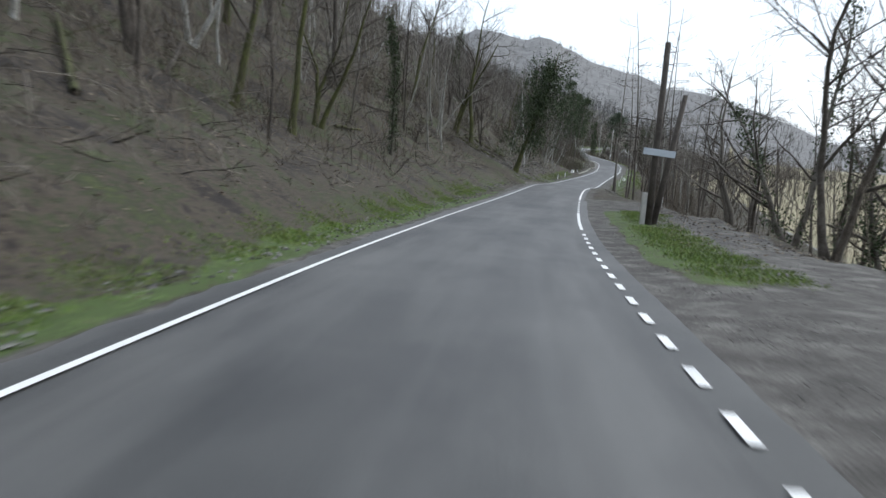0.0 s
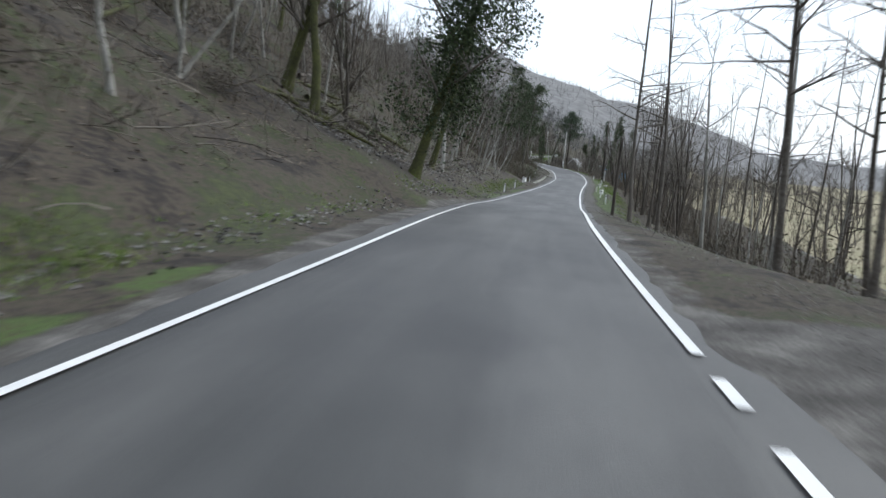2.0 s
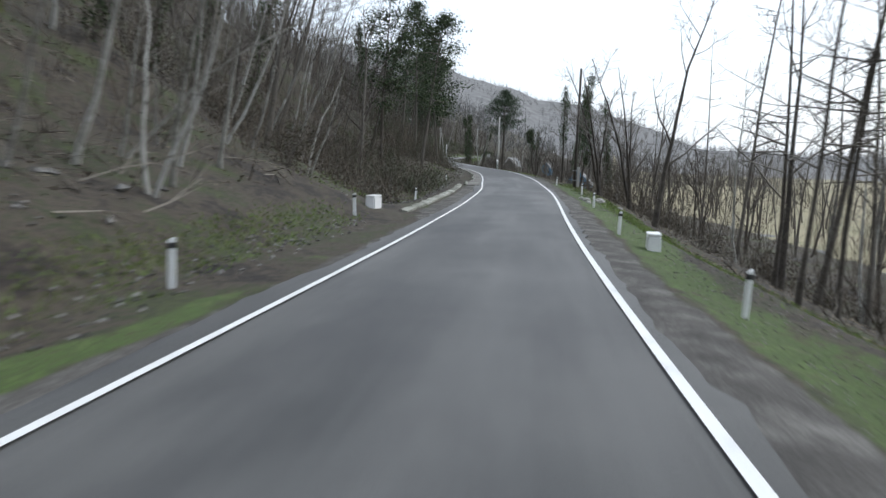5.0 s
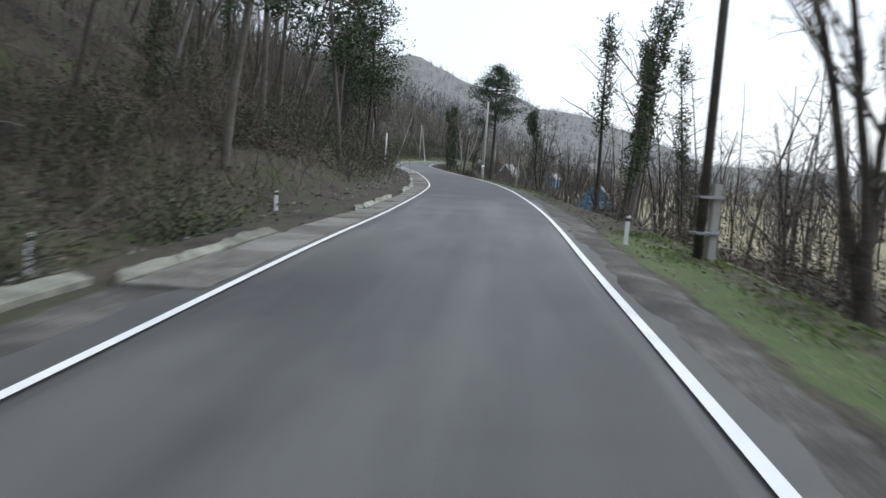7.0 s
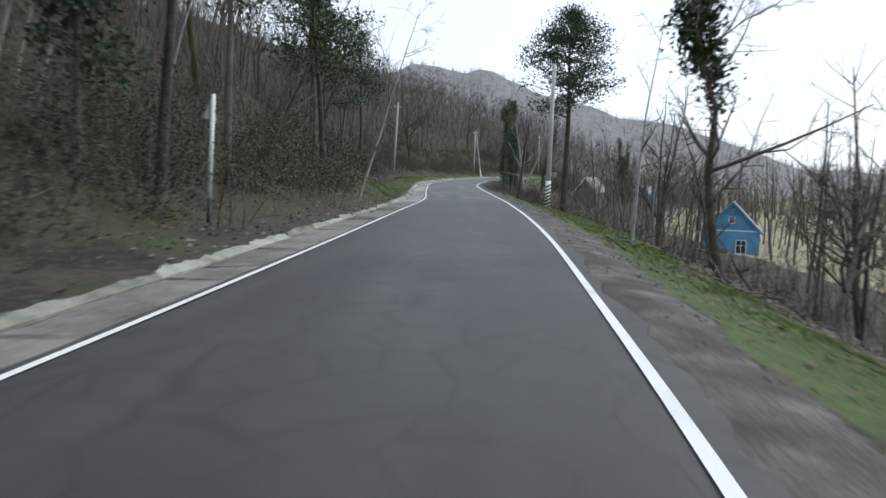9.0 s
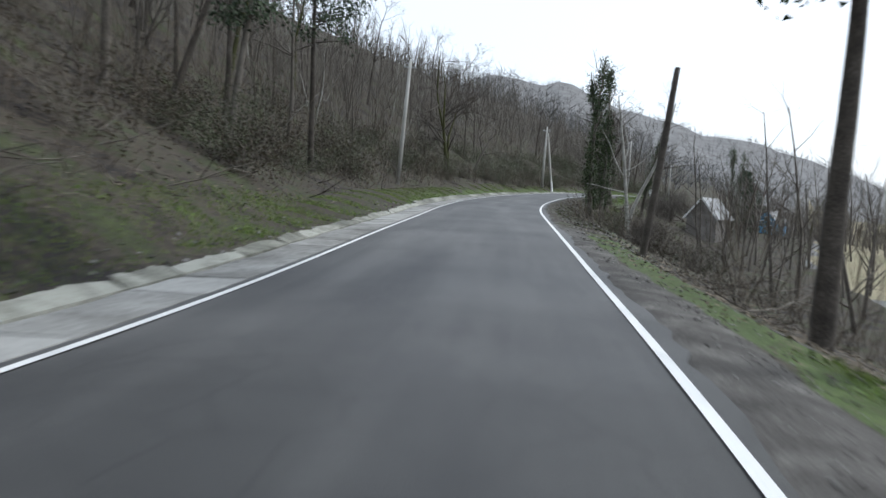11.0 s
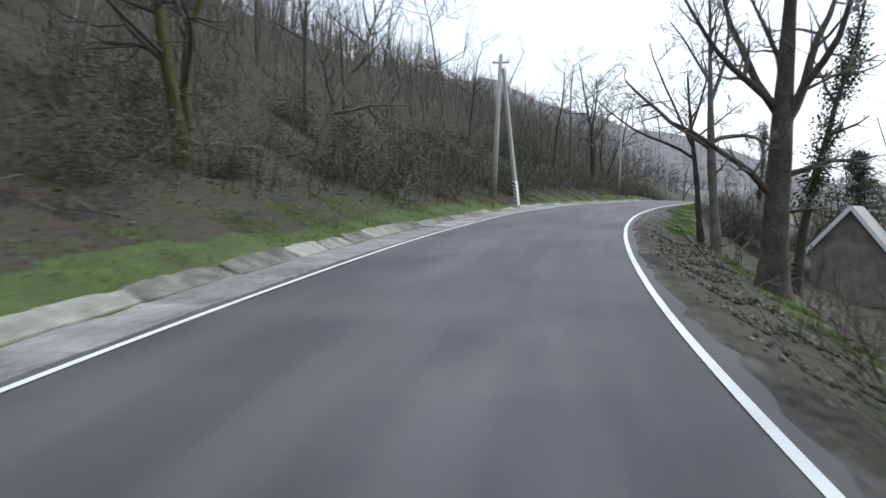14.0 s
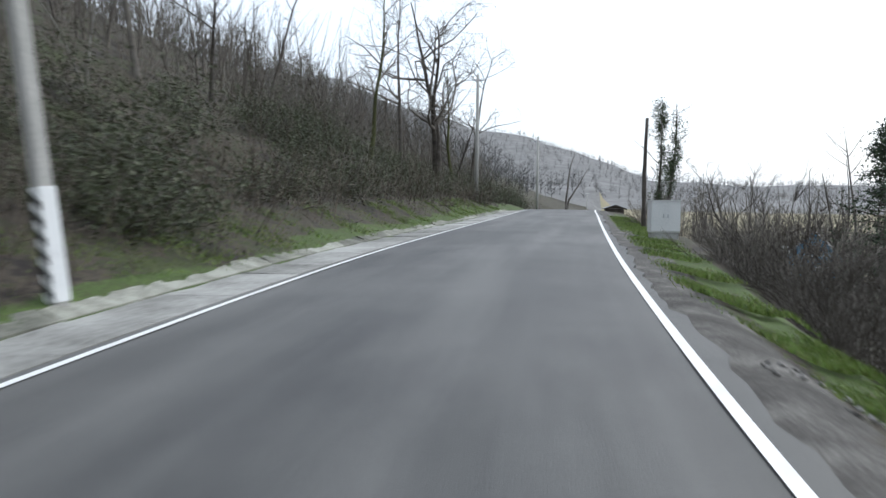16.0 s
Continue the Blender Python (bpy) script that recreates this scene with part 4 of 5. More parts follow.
single(63, 86.2, 342.5, 8.5, 0.16, (0.0, 0.0), 2, SP_BIG, BARK, "round-crowned bare orchard tree", 0, 30, 0.12)
single(64, 76.0, 352.0, 5.5, 0.12, (0.0, 0.0), 2, SP_MID, BARK, "small bare tree behind the cabinet", 0, 30, 0.12)


def limb_tree(seed, x, y, height, r, lean, limbs, label, wobble=0.014, bark=None):
    """A bare tree with its own few great limbs: height along the trunk, bearing, steepness, length, thickness, upward or drooping bend."""
    rng = np.random.default_rng(seed)
    root = new("bare_tree")
    trunk, crown = Shell(), Shell()
    way = np.array([lean[0], lean[1], 1.0])
    pts, _ = bend(rng, (0, 0, -0.35), way / np.linalg.norm(way), height + 0.35, 14, wobble)
    rad = r * (1 - 0.8 * np.linspace(0, 1, 15) ** 1.2) * (1 + 0.07 * rng.normal(size=15))
    rad[0], rad[1] = r * 1.7, r * 1.15
    trunk.tube(pts, rad, 10)
    for z, bearing, steep, length, thick, lift in limbs:
        j = min(z / height * 14, 13.5)
        k = int(j)
        p = pts[k] * (1 - j + k) + pts[k + 1] * (j - k)
        a, b = radians(bearing), radians(steep)
        q, _ = bend(rng, p, (math.cos(a) * math.cos(b), math.sin(a) * math.cos(b), math.sin(b)), length, 7, 0.11, lift)
        trunk.tube(q, np.linspace(thick, thick * 0.3, 8), 6)
        branch_out(rng, crown, q, thick, 1, [(0,), (9, 0.42, 4, 0.6, 0.05, 0.2, 3), (5, 0.5, 3, 0.55, 0.03, 0.2, 2), (4, 0.5, 3, 0.5, 0.02, 0.2, 1)])
    branch_out(rng, crown, pts[9:], r * 0.5, 1, [(0,), (12, 0.6, 4, 0.55, 0.06, 0.2, 3), (6, 0.5, 3, 0.55, 0.03, 0.2, 2), (3, 0.5, 3, 0.5, 0.02, 0.2, 1)])
    a, b = new("trunk", trunk.mesh("trunk", bark or BARK)), new("crown", crown.mesh("crown", TWIG))
    a.parent = b.parent = root
    place(root, x, y, ground_z(x, y) - 0.05)
    return tagged(root, label, "tree")


limb_tree(54, 7.0, 77.7, 8.6, 0.15, (0.24, -0.02), [(5.0, 5, 40, 3.4, 0.065, -0.17), (4.4, 170, 30, 2.4, 0.05, 0.02), (6.0, 60, 50, 2.6, 0.05, 0.0), (6.4, 200, 45, 2.4, 0.045, 0.02)], "leaning tree with a drooping bare limb", bark=MOSS)
limb_tree(55, 53.5, 288.1, 6.0, 0.14, (-0.2, 0.04), [(3.3, 172, 44, 4.2, 0.06, 0.01), (3.6, 120, 66, 4.5, 0.055, 0.02), (3.9, 20, 30, 2.2, 0.04, -0.03), (4.3, 60, 60, 3.2, 0.05, 0.03)], "bare roadside tree with long bent limbs")
limb_tree(56, 53.7, 287.3, 9.0, 0.18, (-0.1, 0.02), [(3.9, 168, 48, 3.9, 0.1, -0.06), (4.1, 5, 22, 3.2, 0.09, -0.08), (5.4, 30, 55, 3.4, 0.08, 0.02), (3.0, -60, 40, 0.9, 0.05, 0.1), (6.0, 150, 60, 2.6, 0.06, 0.0)], "tall bare roadside tree with forked limbs")
limb_tree(57, 51.8, 279.4, 9.5, 0.36, (0.0, 0.03), [(2.6, 180, 38, 3.2, 0.1, 0.03), (4.6, 175, 36, 3.8, 0.1, 0.02), (4.4, 165, 62, 4.0, 0.13, 0.03), (4.2, 10, 60, 4.4, 0.14, 0.04), (3.0, 5, 28, 2.4, 0.08, 0.03), (4.0, 20, 72, 4.5, 0.13, 0.02), (2.2, -10, 20, 1.4, 0.06, 0.02), (5.2, 90, 60, 3.5, 0.09, 0.02)], "large dark bare tree with spreading limbs")

limb_tree(58, 49.0, 252.2, 8.6, 0.15, (-0.1, 0.0), [(1.3, 5, 80, 7.6, 0.12, 0.07), (4.0, 175, 45, 3.2, 0.05, 0.03), (5.0, 40, 55, 3.0, 0.045, 0.03), (3.2, 185, 12, 2.6, 0.04, 0.0), (4.4, 0, 20, 2.4, 0.035, 0.01)], "pale forked bare tree on the slope below the road", bark=PALE)


def evergreen(seed, x, y, height, r, label, clumps, name="evergreen_tree", low=0.3, wide=2.6, conic=False, leaf=None):
    """Trunk, a few limbs, and needles in many ragged clumps."""
    rng = np.random.default_rng(seed)
    root = new(name)
    tr, lv = Shell(), Shell()
    pts, _ = bend(rng, (0, 0, -0.4), (0.02, 0, 1), height + 0.4, 9, 0.03)
    tr.tube(pts, r * (1 - 0.85 * np.linspace(0, 1, 10)), 8)
    for _ in range(clumps):
        u = low + (1 - low) * rng.uniform() ** 0.9
        j = u * 9
        k = min(int(j), 8)
        p = pts[k] * (1 - j + k) + pts[k + 1] * (j - k)
        a = rng.uniform(0, 6.283)
        reach = wide * (1.08 - u if conic else math.sin(math.pi * min(1.0, 0.18 + 0.8 * (u - low) / (1 - low)))) * rng.uniform(0.35, 1.0)
        way = np.array([math.cos(a), math.sin(a), rng.uniform(-0.1, 0.45)])
        q, _ = bend(rng, p, way / np.linalg.norm(way), reach, 3, 0.1)
        tr.tube(q, np.linspace(0.05, 0.015, 4), 3)
        for _ in range(70):
            c = (q[-1] if not conic else q[1] + (q[3] - q[1]) * rng.uniform()) + rng.normal(size=3) * np.array([0.42, 0.42, 0.26] if not conic else [0.24, 0.24, 0.12])
            lv.leaf(c, rng.uniform(0.06, 0.13) if not conic else rng.uniform(0.04, 0.09), rng)
        for _ in range(20):
            lv.leaf(q[2] + rng.normal(size=3) * 0.22, rng.uniform(0.06, 0.13), rng)
    t = new("trunk", tr.mesh("trunk", BARK))
    c = new("crown", lv.mesh("crown", leaf or PINE, False))
    t.parent = c.parent = root
    tagged(c, "dark green foliage in ragged clumps")
    place(root, x, y, ground_z(x, y) - 0.05)
    return tagged(root, label, "tree")


evergreen(71, 46.9, 221.5, 14.2, 0.26, "tall dark evergreen tree behind the striped pole", 130, low=0.5, wide=3.8)
evergreen(72, 79.7, 322.2, 9.6, 0.18, "dark conifer standing beside a blue house", 170, "conifer", 0.1, 6.0, True)
evergreen(73, 28.6, 186.0, 8.0, 0.12, "dark evergreen tree among bare trunks", 46, low=0.25, wide=1.5)
for k, (x, y, h) in enumerate(((28.4, 229.0, 13.5), (30.2, 235.5, 14.0), (28.0, 241.0, 14.5), (31.5, 244.0, 12.0))):
    evergreen(80 + k, x, y, h * (0.8 + 0.1 * k), 0.17, "tall dark evergreen on the upper bank", 34 + 5 * k, low=0.42, wide=2.9)

for k, (y, d, h) in enumerate(((152, -7.2, 12.5), (160, -8.4, 13.5), (168, -6.6, 12.0), (177, -8.0, 13.5), (186, -6.8, 12.5), (195, -8.2, 14.0), (204, -6.6, 12.5), (212, -8.6, 13.5), (145, -9.5, 13.0), (172, -10.5, 14.5))):
    p = at(s_of(y), d)
    evergreen(90 + k, p.x, p.y, h, 0.15, "tall ivy-darkened tree leaning out above the road", 46, low=0.4, wide=2.7, leaf=IVY)


def scatter(name, protos, spots, material, seed, sizes, sink=0.1, smooth_faces=False):
    """Many small copies of a few shapes, joined into one mesh."""
    g = np.random.default_rng(seed)
    data = []
    if name != "undergrowth":
        spots = [p for p in spots if not open_slope(*p)]
    for q in protos:
        f4 = np.array([f if len(f) == 4 else (tuple(f) + (f[-1],))[:4] for f in q.f])
        data.append((np.concatenate(q.v), f4))
    xs = np.array([p[0] for p in spots])
    ys = np.array([p[1] for p in spots])
    i, d = lateral(xs, ys)
    zs = np.where(np.abs(d) < 2.6, ROAD[i, 2], ROAD[i, 2] + rise(i, d, xs, ys)) - sink
    V, F, n = [], [], 0
    for x, y, z in zip(xs, ys, zs):
        v, f = data[int(g.integers(len(data)))]
        a, k = g.uniform(0, 6.28), g.uniform(*sizes)
        c, s = math.cos(a) * k, math.sin(a) * k
        V.append(np.stack([v[:, 0] * c - v[:, 1] * s + x, v[:, 0] * s + v[:, 1] * c + y, v[:, 2] * k + z], 1))
        F.append(f + n)
        n += len(v)
    V, F = np.concatenate(V), np.concatenate(F)
    tri = F[:, 2] == F[:, 3]
    return new(name, mesh_from(name, V, F[~tri].tolist() + F[tri][:, :3].tolist(), material, smooth_faces))


def wood_protos(n, seed, thick=0.15):
    out = []
    for s in range(n):
        r2 = np.random.default_rng(seed + s)
        q = Shell()
        pts, _ = bend(r2, (0, 0, -0.5), (r2.normal() * 0.08, r2.normal() * 0.08, 1), r2.uniform(8, 13), 5, 0.05)
        q.tube(pts, np.linspace(thick, 0.025, 6), 3)
        branch_out(r2, q, pts, 0.12, 0, [(11, 0.36, 3, 0.55, 0.08, 0.12, 0.2, 2), (2, 0.6, 3, 0.5, 0.05, 0.15, 1)])
        q.f = [f for f in q.f if len(f) == 4]
        out.append(q)
    return out


g = np.random.default_rng(21)
woods = []
for y in np.arange(-10, 460, 1.0):
    for _ in range(2):
        p = at(s_of(y + g.uniform(0, 1)), -24 - 70 * g.uniform() ** 1.5)
        woods.append((p.x, p.y))
    for _ in range(4 if y > 330 else 2 if y > 190 else 1 if y > 120 or g.uniform() < 0.4 else 0):
        p = at(s_of(y + g.uniform(0, 1)), 15 + 75 * g.uniform() ** 1.5)
        woods.append((p.x, p.y))
tagged(scatter("far_woods", wood_protos(10, 100), woods, TWIG, 8, (0.55, 1.1), 0.3, True), "dense bare winter woodland covering the hillside", "woodland", kind="stuff")

g = np.random.default_rng(23)
hills = []
while len(hills) < 5200:
    az, rr = radians(g.uniform(-10, 50)), 330 + 1620 * g.uniform() ** 1.25
    hills.append((42 + rr * math.sin(az), 160 + rr * math.cos(az)))


def hill_woods():
    """Bare trees on the far hills, standing on the land."""
    deps = bpy.context.evaluated_depsgraph_get()
    land_ob = bpy.data.objects["land"]
    protos = []
    for s in range(6):
        r2 = np.random.default_rng(700 + s)
        q = Shell()
        pts, _ = bend(r2, (0, 0, -1), (0, 0, 1), 12, 2, 0.04)
        q.tube(pts, [0.22, 0.13, 0.04], 3)
        branch_out(r2, q, pts, 0.5, 0, [(11, 0.46, 3, 0.6, 0.06, 0.12, 0.15, 1)])
        q.f = [f for f in q.f if len(f) == 4]
        protos.append((np.concatenate(q.v), np.array(q.f)))
    g = np.random.default_rng(24)
    V, F, n = [], [], 0
    for x, y in hills:
        hit, place_, _, _ = land_ob.ray_cast(Vector((x, y, 900)), Vector((0, 0, -1)))
        if not hit or place_.z < 6:
            continue
        v, f = protos[int(g.integers(6))]
        a, k = g.uniform(0, 6.28), g.uniform(0.7, 1.3)
        c, s = math.cos(a) * k, math.sin(a) * k
        V.append(np.stack([v[:, 0] * c - v[:, 1] * s + x, v[:, 0] * s + v[:, 1] * c + y, v[:, 2] * k + place_.z], 1))
        F.append(f + n)
        n += len(v)
    return mesh_from("hill_woods", np.concatenate(V), np.concatenate(F), HAZY_HILLWOOD, True)


tagged(new("hill_woods", hill_woods()), "bare woods on the distant hills, paled by painted haze", "woodland", kind="stuff")


def brush_protos(n, seed, stems, height, lean, thick=1.0, twigs=3):
    out = []
    for s in range(n):
        r2 = np.random.default_rng(seed + s)
        q = Shell()
        for _ in range(stems):
            b = np.array([r2.normal() * 0.5, r2.normal() * 0.5, -0.1])
            w = np.array([r2.normal() * lean, r2.normal() * lean, 1.0])
            pts, _ = bend(r2, b, w / np.linalg.norm(w), height * r2.uniform(0.5, 1.3), 3, 0.14)
            rr = r2.uniform(0.006, 0.014) * thick
            q.tube(pts, np.linspace(rr, rr * 0.4, 4), 3)
            for _ in range(twigs):
                k = int(r2.integers(1, 3))
                w2 = (pts[k + 1] - pts[k]) + r2.normal(size=3) * 0.25
                p2, _ = bend(r2, pts[k], w2 / (np.linalg.norm(w2) + 1e-9), height * r2.uniform(0.2, 0.5), 1, 0.1)
                q.tube(p2, [rr * 0.6, rr * 0.3], 3)
        q.f = [f for f in q.f if len(f) == 4]
        out.append(q)
    return out


def strewn(n, seed, bands_):
    g = np.random.default_rng(seed)
    out = []
    w = np.array([b[4] for b in bands_], float)
    for k in g.choice(len(bands_), n, p=w / w.sum()):
        y0, y1, d0, d1, _ = bands_[k]
        i, d = s_of(g.uniform(y0, y1)), d0 + (d1 - d0) * g.uniform()
        p = at(i, d + math.copysign(EDGE[i] - 2.5, d))
        out.append((p.x + g.uniform(-0.3, 0.3), p.y + g.uniform(-0.3, 0.3)))
    return out


spots = strewn(1950, 31, [(190, 275, -6.5, -20, 4.5), (128, 215, 6.5, 13, 2.0), (262, 350, -6.0, -9.5, 3.0), (318, 345, 6.2, 14, 0.7), (246, 278, 5.0, 9, 1.6), (284, 352, -4.9, -7.5, 4.0), (112, 205, -4.9, -9, 3.0), (0, 110, -6.5, -18, 3.4), (110, 205, -6.2, -18, 3.6), (200, 345, -6.8, -20, 4.0), (40, 125, 6.3, 13, 3.0), (125, 232, 6, 14, 3.6), (228, 288, 7.5, 16, 0.9)])
tagged(scatter("undergrowth", brush_protos(9, 300, 7, 1.5, 0.35, 1.0, 2), spots, BRUSH, 9, (0.6, 1.35)), "tangled brown leafless undergrowth on the banks", "undergrowth", kind="stuff")
spots = strewn(1020, 33, [(46, 125, 7, 14, 0.9), (0, 110, -7.5, -26, 3.4), (110, 205, -6.5, -20, 3.6), (200, 345, -9, -24, 3.0), (40, 125, 7, 16, 0.7), (125, 235, 7.5, 18, 1.8), (15, 45, 9, 18, 0.8), (330, 410, 15, 45, 2.8), (345, 420, -6, -20, 1.2)])
tagged(scatter("saplings", brush_protos(9, 800, 4, 4.3, 0.16, 1.0, 6), spots, BRUSH, 19, (0.55, 1.2)), "thin leafless saplings crowding the banks", "saplings", kind="stuff")
spots = strewn(1500, 35, [(0, 110, -4.8, -18, 7), (110, 345, -5.6, -16, 4), (30, 345, 5.5, 13, 1.5), (140, 290, 4.4, 8, 1.6)])
tagged(scatter("dead_branches", brush_protos(7, 400, 4, 1.3, 3.5, 1.7, 4), spots, DEAD, 10, (0.5, 1.3), 0.0), "fallen dead branches lying on the leaf litter", "dead branches", kind="stuff")


spots = strewn(1250, 37, [(195, 400, -12, -42, 6), (100, 200, -16, -40, 1.5), (0, 100, -20, -44, 2)])
tagged(scatter("thicket", brush_protos(8, 850, 3, 7.0, 0.1, 2.0, 7), spots, TWIG, 20, (0.6, 1.2)), "dense leafless thicket on the upper bank", "thicket", kind="stuff")


def flat_leaves(name, n, seed, bands_, size, material, label, category, up=0.03):
    """Small curled leaves lying on the ground."""
    g = np.random.default_rng(seed)
    xy = np.array(strewn(n, seed, bands_))
    i, d = lateral(xy[:, 0], xy[:, 1])
    z = ROAD[i, 2] + rise(i, d, xy[:, 0], xy[:, 1]) + 0.02 + up * g.uniform(size=n)
    a = g.uniform(0, 6.28, n)
    k = g.uniform(size[0], size[1], n)
    c, s = np.cos(a) * k, np.sin(a) * k
    t1, t2 = g.normal(size=n) * 0.22 * k, g.normal(size=n) * 0.22 * k
    p = np.stack([xy[:, 0], xy[:, 1], z], 1)
    A = np.stack([c, s, t1], 1)
    B = np.stack([-s * 0.6, c * 0.6, t2], 1)
    v = np.stack([p - A, p - B, p + A, p + B], 1).reshape(-1, 3)
    f = np.arange(4 * n).reshape(-1, 4)
    return tagged(new(name, mesh_from(name, v, f, material)), label, category, kind="stuff")


flat_leaves("leaf_litter", 115000, 41, [(0, 112, -5, -22, 4), (112, 205, -4.8, -15, 3), (200, 345, -5.5, -16, 3), (20, 125, 4.5, 11, 1.5), (228, 300, 4.6, 10, 0.5), (125, 235, 3.6, 10, 2.6)],
            (0.025, 0.06), LITTER, "brown dead leaves strewn over the banks", "leaf litter")


def blades(name, n, seed, bands_, tall, material, label):
    g = np.random.default_rng(seed)
    xy = np.array(strewn(n, seed, bands_))
    keep = (wave(xy[:, 0], xy[:, 1], 0.5, 3.0) + g.normal(size=n) * 0.45) > -0.35
    xy = xy[keep]
    n = len(xy)
    i, d = lateral(xy[:, 0], xy[:, 1])
    z = ROAD[i, 2] + rise(i, d, xy[:, 0], xy[:, 1]) - 0.01
    a = g.uniform(0, 6.28, n)
    h = g.uniform(tall[0], tall[1], n)
    p = np.stack([xy[:, 0], xy[:, 1], z], 1)
    w = np.stack([np.cos(a), np.sin(a), 0 * a], 1) * 0.012
    tip = p + np.stack([g.normal(size=n) * 0.45 * h, g.normal(size=n) * 0.45 * h, h], 1)
    v = np.stack([p - w, p + w, tip], 1).reshape(-1, 3)
    return tagged(new(name, mesh_from(name, v, np.arange(3 * n).reshape(-1, 3), material)), label, "grass", kind="stuff")


blades("verge_grass", 330000, 51, [(0, 45, -3.1, -4.4, 2.2), (303, 338, 3.4, 4.4, 5.0), (292, 304, 3.9, 4.8, 2.0), (0, 44, -3.2, -4.1, 1.4), (78, 112, -3.1, -4.0, 1.0), (44, 78, -3.1, -3.8, 0.3), (60, 120, 4.0, 5.4, 0.9), (13, 37, 3.8, 5.6, 2.4), (112, 152, 3.5, 4.9, 2.4), (172, 215, 4.1, 5.0, 2.0), (240, 345, -4.0, -5.9, 6.0), (205, 240, -4.0, -6.2, 2.0), (274, 292, 5.4, 6.3, 1.2), (112, 205, -4.6, -6.2, 0.8)],
       (0.03, 0.1), BLADE, "short green grass along the verges")


def stones(name, n, seed, bands_, size, material, label, up=0.3):
    """Jittered eight-faced stones, half sunk."""
    g = np.random.default_rng(seed)
    xy = np.array(strewn(n, seed, bands_))
    i, d = lateral(xy[:, 0], xy[:, 1])
    z = ROAD[i, 2] + np.where(np.abs(d) < 2.7, 0.0, rise(i, d, xy[:, 0], xy[:, 1]))
    k = g.uniform(size=n) ** 2.2 * (size[1] - size[0]) + size[0]
    base = np.array([(1, 0, 0), (0, 1, 0), (-1, 0, 0), (0, -1, 0), (0, 0, 0.7), (0, 0, -0.7)], float)
    v = base[None] * (1 + g.normal(size=(n, 6, 3)) * 0.22) + g.normal(size=(n, 6, 3)) * 0.15
    v = v * k[:, None, None] + np.stack([xy[:, 0], xy[:, 1], z + k * up], 1)[:, None]
    f = np.array([(0, 1, 4), (1, 2, 4), (2, 3, 4), (3, 0, 4), (1, 0, 5), (2, 1, 5), (3, 2, 5), (0, 3, 5)])
    f = (f[None] + np.arange(n)[:, None, None] * 6).reshape(-1, 3)
    return tagged(new(name, mesh_from(name, v.reshape(-1, 3), f, material)), label, "stones", kind="stuff")


stones("gravel_stones", 22000, 61, [(0, 48, 2.8, 4.6, 4), (0, 48, 6.0, 9, 1.5), (50, 125, 2.8, 4.1, 3), (125, 235, 2.8, 4.4, 2.5), (225, 300, 3.2, 6.0, 4), (0, 110, -2.8, -3.5, 1.5), (60, 100, -4.5, -9, 2.0), (112, 240, -3.6, -4.6, 0.5)], (0.012, 0.055), STONE, "loose grey stones on the shoulders")


stones("field_stones", 260, 67, [(66, 84, -3.8, -6.6, 4), (84, 104, -4.2, -7, 0.7)], (0.03, 0.12), STONE, "pale broken stones lying on the bank", 0.15)
stones("earth_clods", 14000, 63, [(0, 112, -4.0, -15, 4), (112, 205, -4.2, -10, 2), (205, 345, -5.0, -14, 2.5), (236, 288, 3.5, 5, 1.6)], (0.012, 0.06), CLOD, "lumps of dark earth and stones on the banks", 0.1)


def shrub(seed, tall, wide, leaf=None, name="evergreen_shrub", label="dull green evergreen shrub on the bank", group="evergreen shrubs on the bank", count=175):
    rng = np.random.default_rng(seed)
    root = new(name)
    st, lv = Shell(), Shell()
    for _ in range(11):
        w = np.array([rng.normal() * 0.55, rng.normal() * 0.55, 1.0])
        pts, _ = bend(rng, (rng.normal() * 0.12, rng.normal() * 0.12, -0.2), w / np.linalg.norm(w), tall * rng.uniform(0.6, 1.1), 4, 0.16)
        st.tube(pts, np.linspace(0.022, 0.006, 5), 4)
        for _ in range(count):
            k = int(rng.integers(1, 5))
            lv.leaf(pts[k] + rng.normal(size=3) * np.array([wide * 0.3, wide * 0.3, tall * 0.14]), rng.uniform(0.026, 0.056), rng)
    a, b = new("stem", st.mesh("stem", TWIG)), new("foliage", lv.mesh("foliage", leaf or SHRUB, False))
    a.parent = b.parent = root
    tagged(b, "small dull green leaves" if leaf is None else "withered brown leaves")
    return tagged(root, label, "shrub", group)


shrubs = [shrub(201, 2.0, 1.3), shrub(202, 1.5, 1.5), shrub(203, 2.5, 1.2)]
taken = set()
g = np.random.default_rng(77)
spots = spread(150, 1.0, 71, -5.4, -16, 284, 392, 1.05) + spread(20, 1.0, 72, -8.0, -12, 226, 284, 1.6) + spread(34, 1.0, 73, -5.6, -12, 128, 208, 1.6)
spots += [(47.4, 249.0), (50.4, 244.4), (72.6, 319.0), (73.6, 320.4), (71.8, 318.2), (74.4, 321.6)]
for x, y in spots:
    k = int(g.integers(3))
    ob = copy_thing(shrubs[k], pose(0, 0, 0)) if k in taken else shrubs[k]
    taken.add(k)
    place(ob, x, y, ground_z(x, y) - 0.1, g.uniform(0, 360), g.uniform(0.7, 1.3))

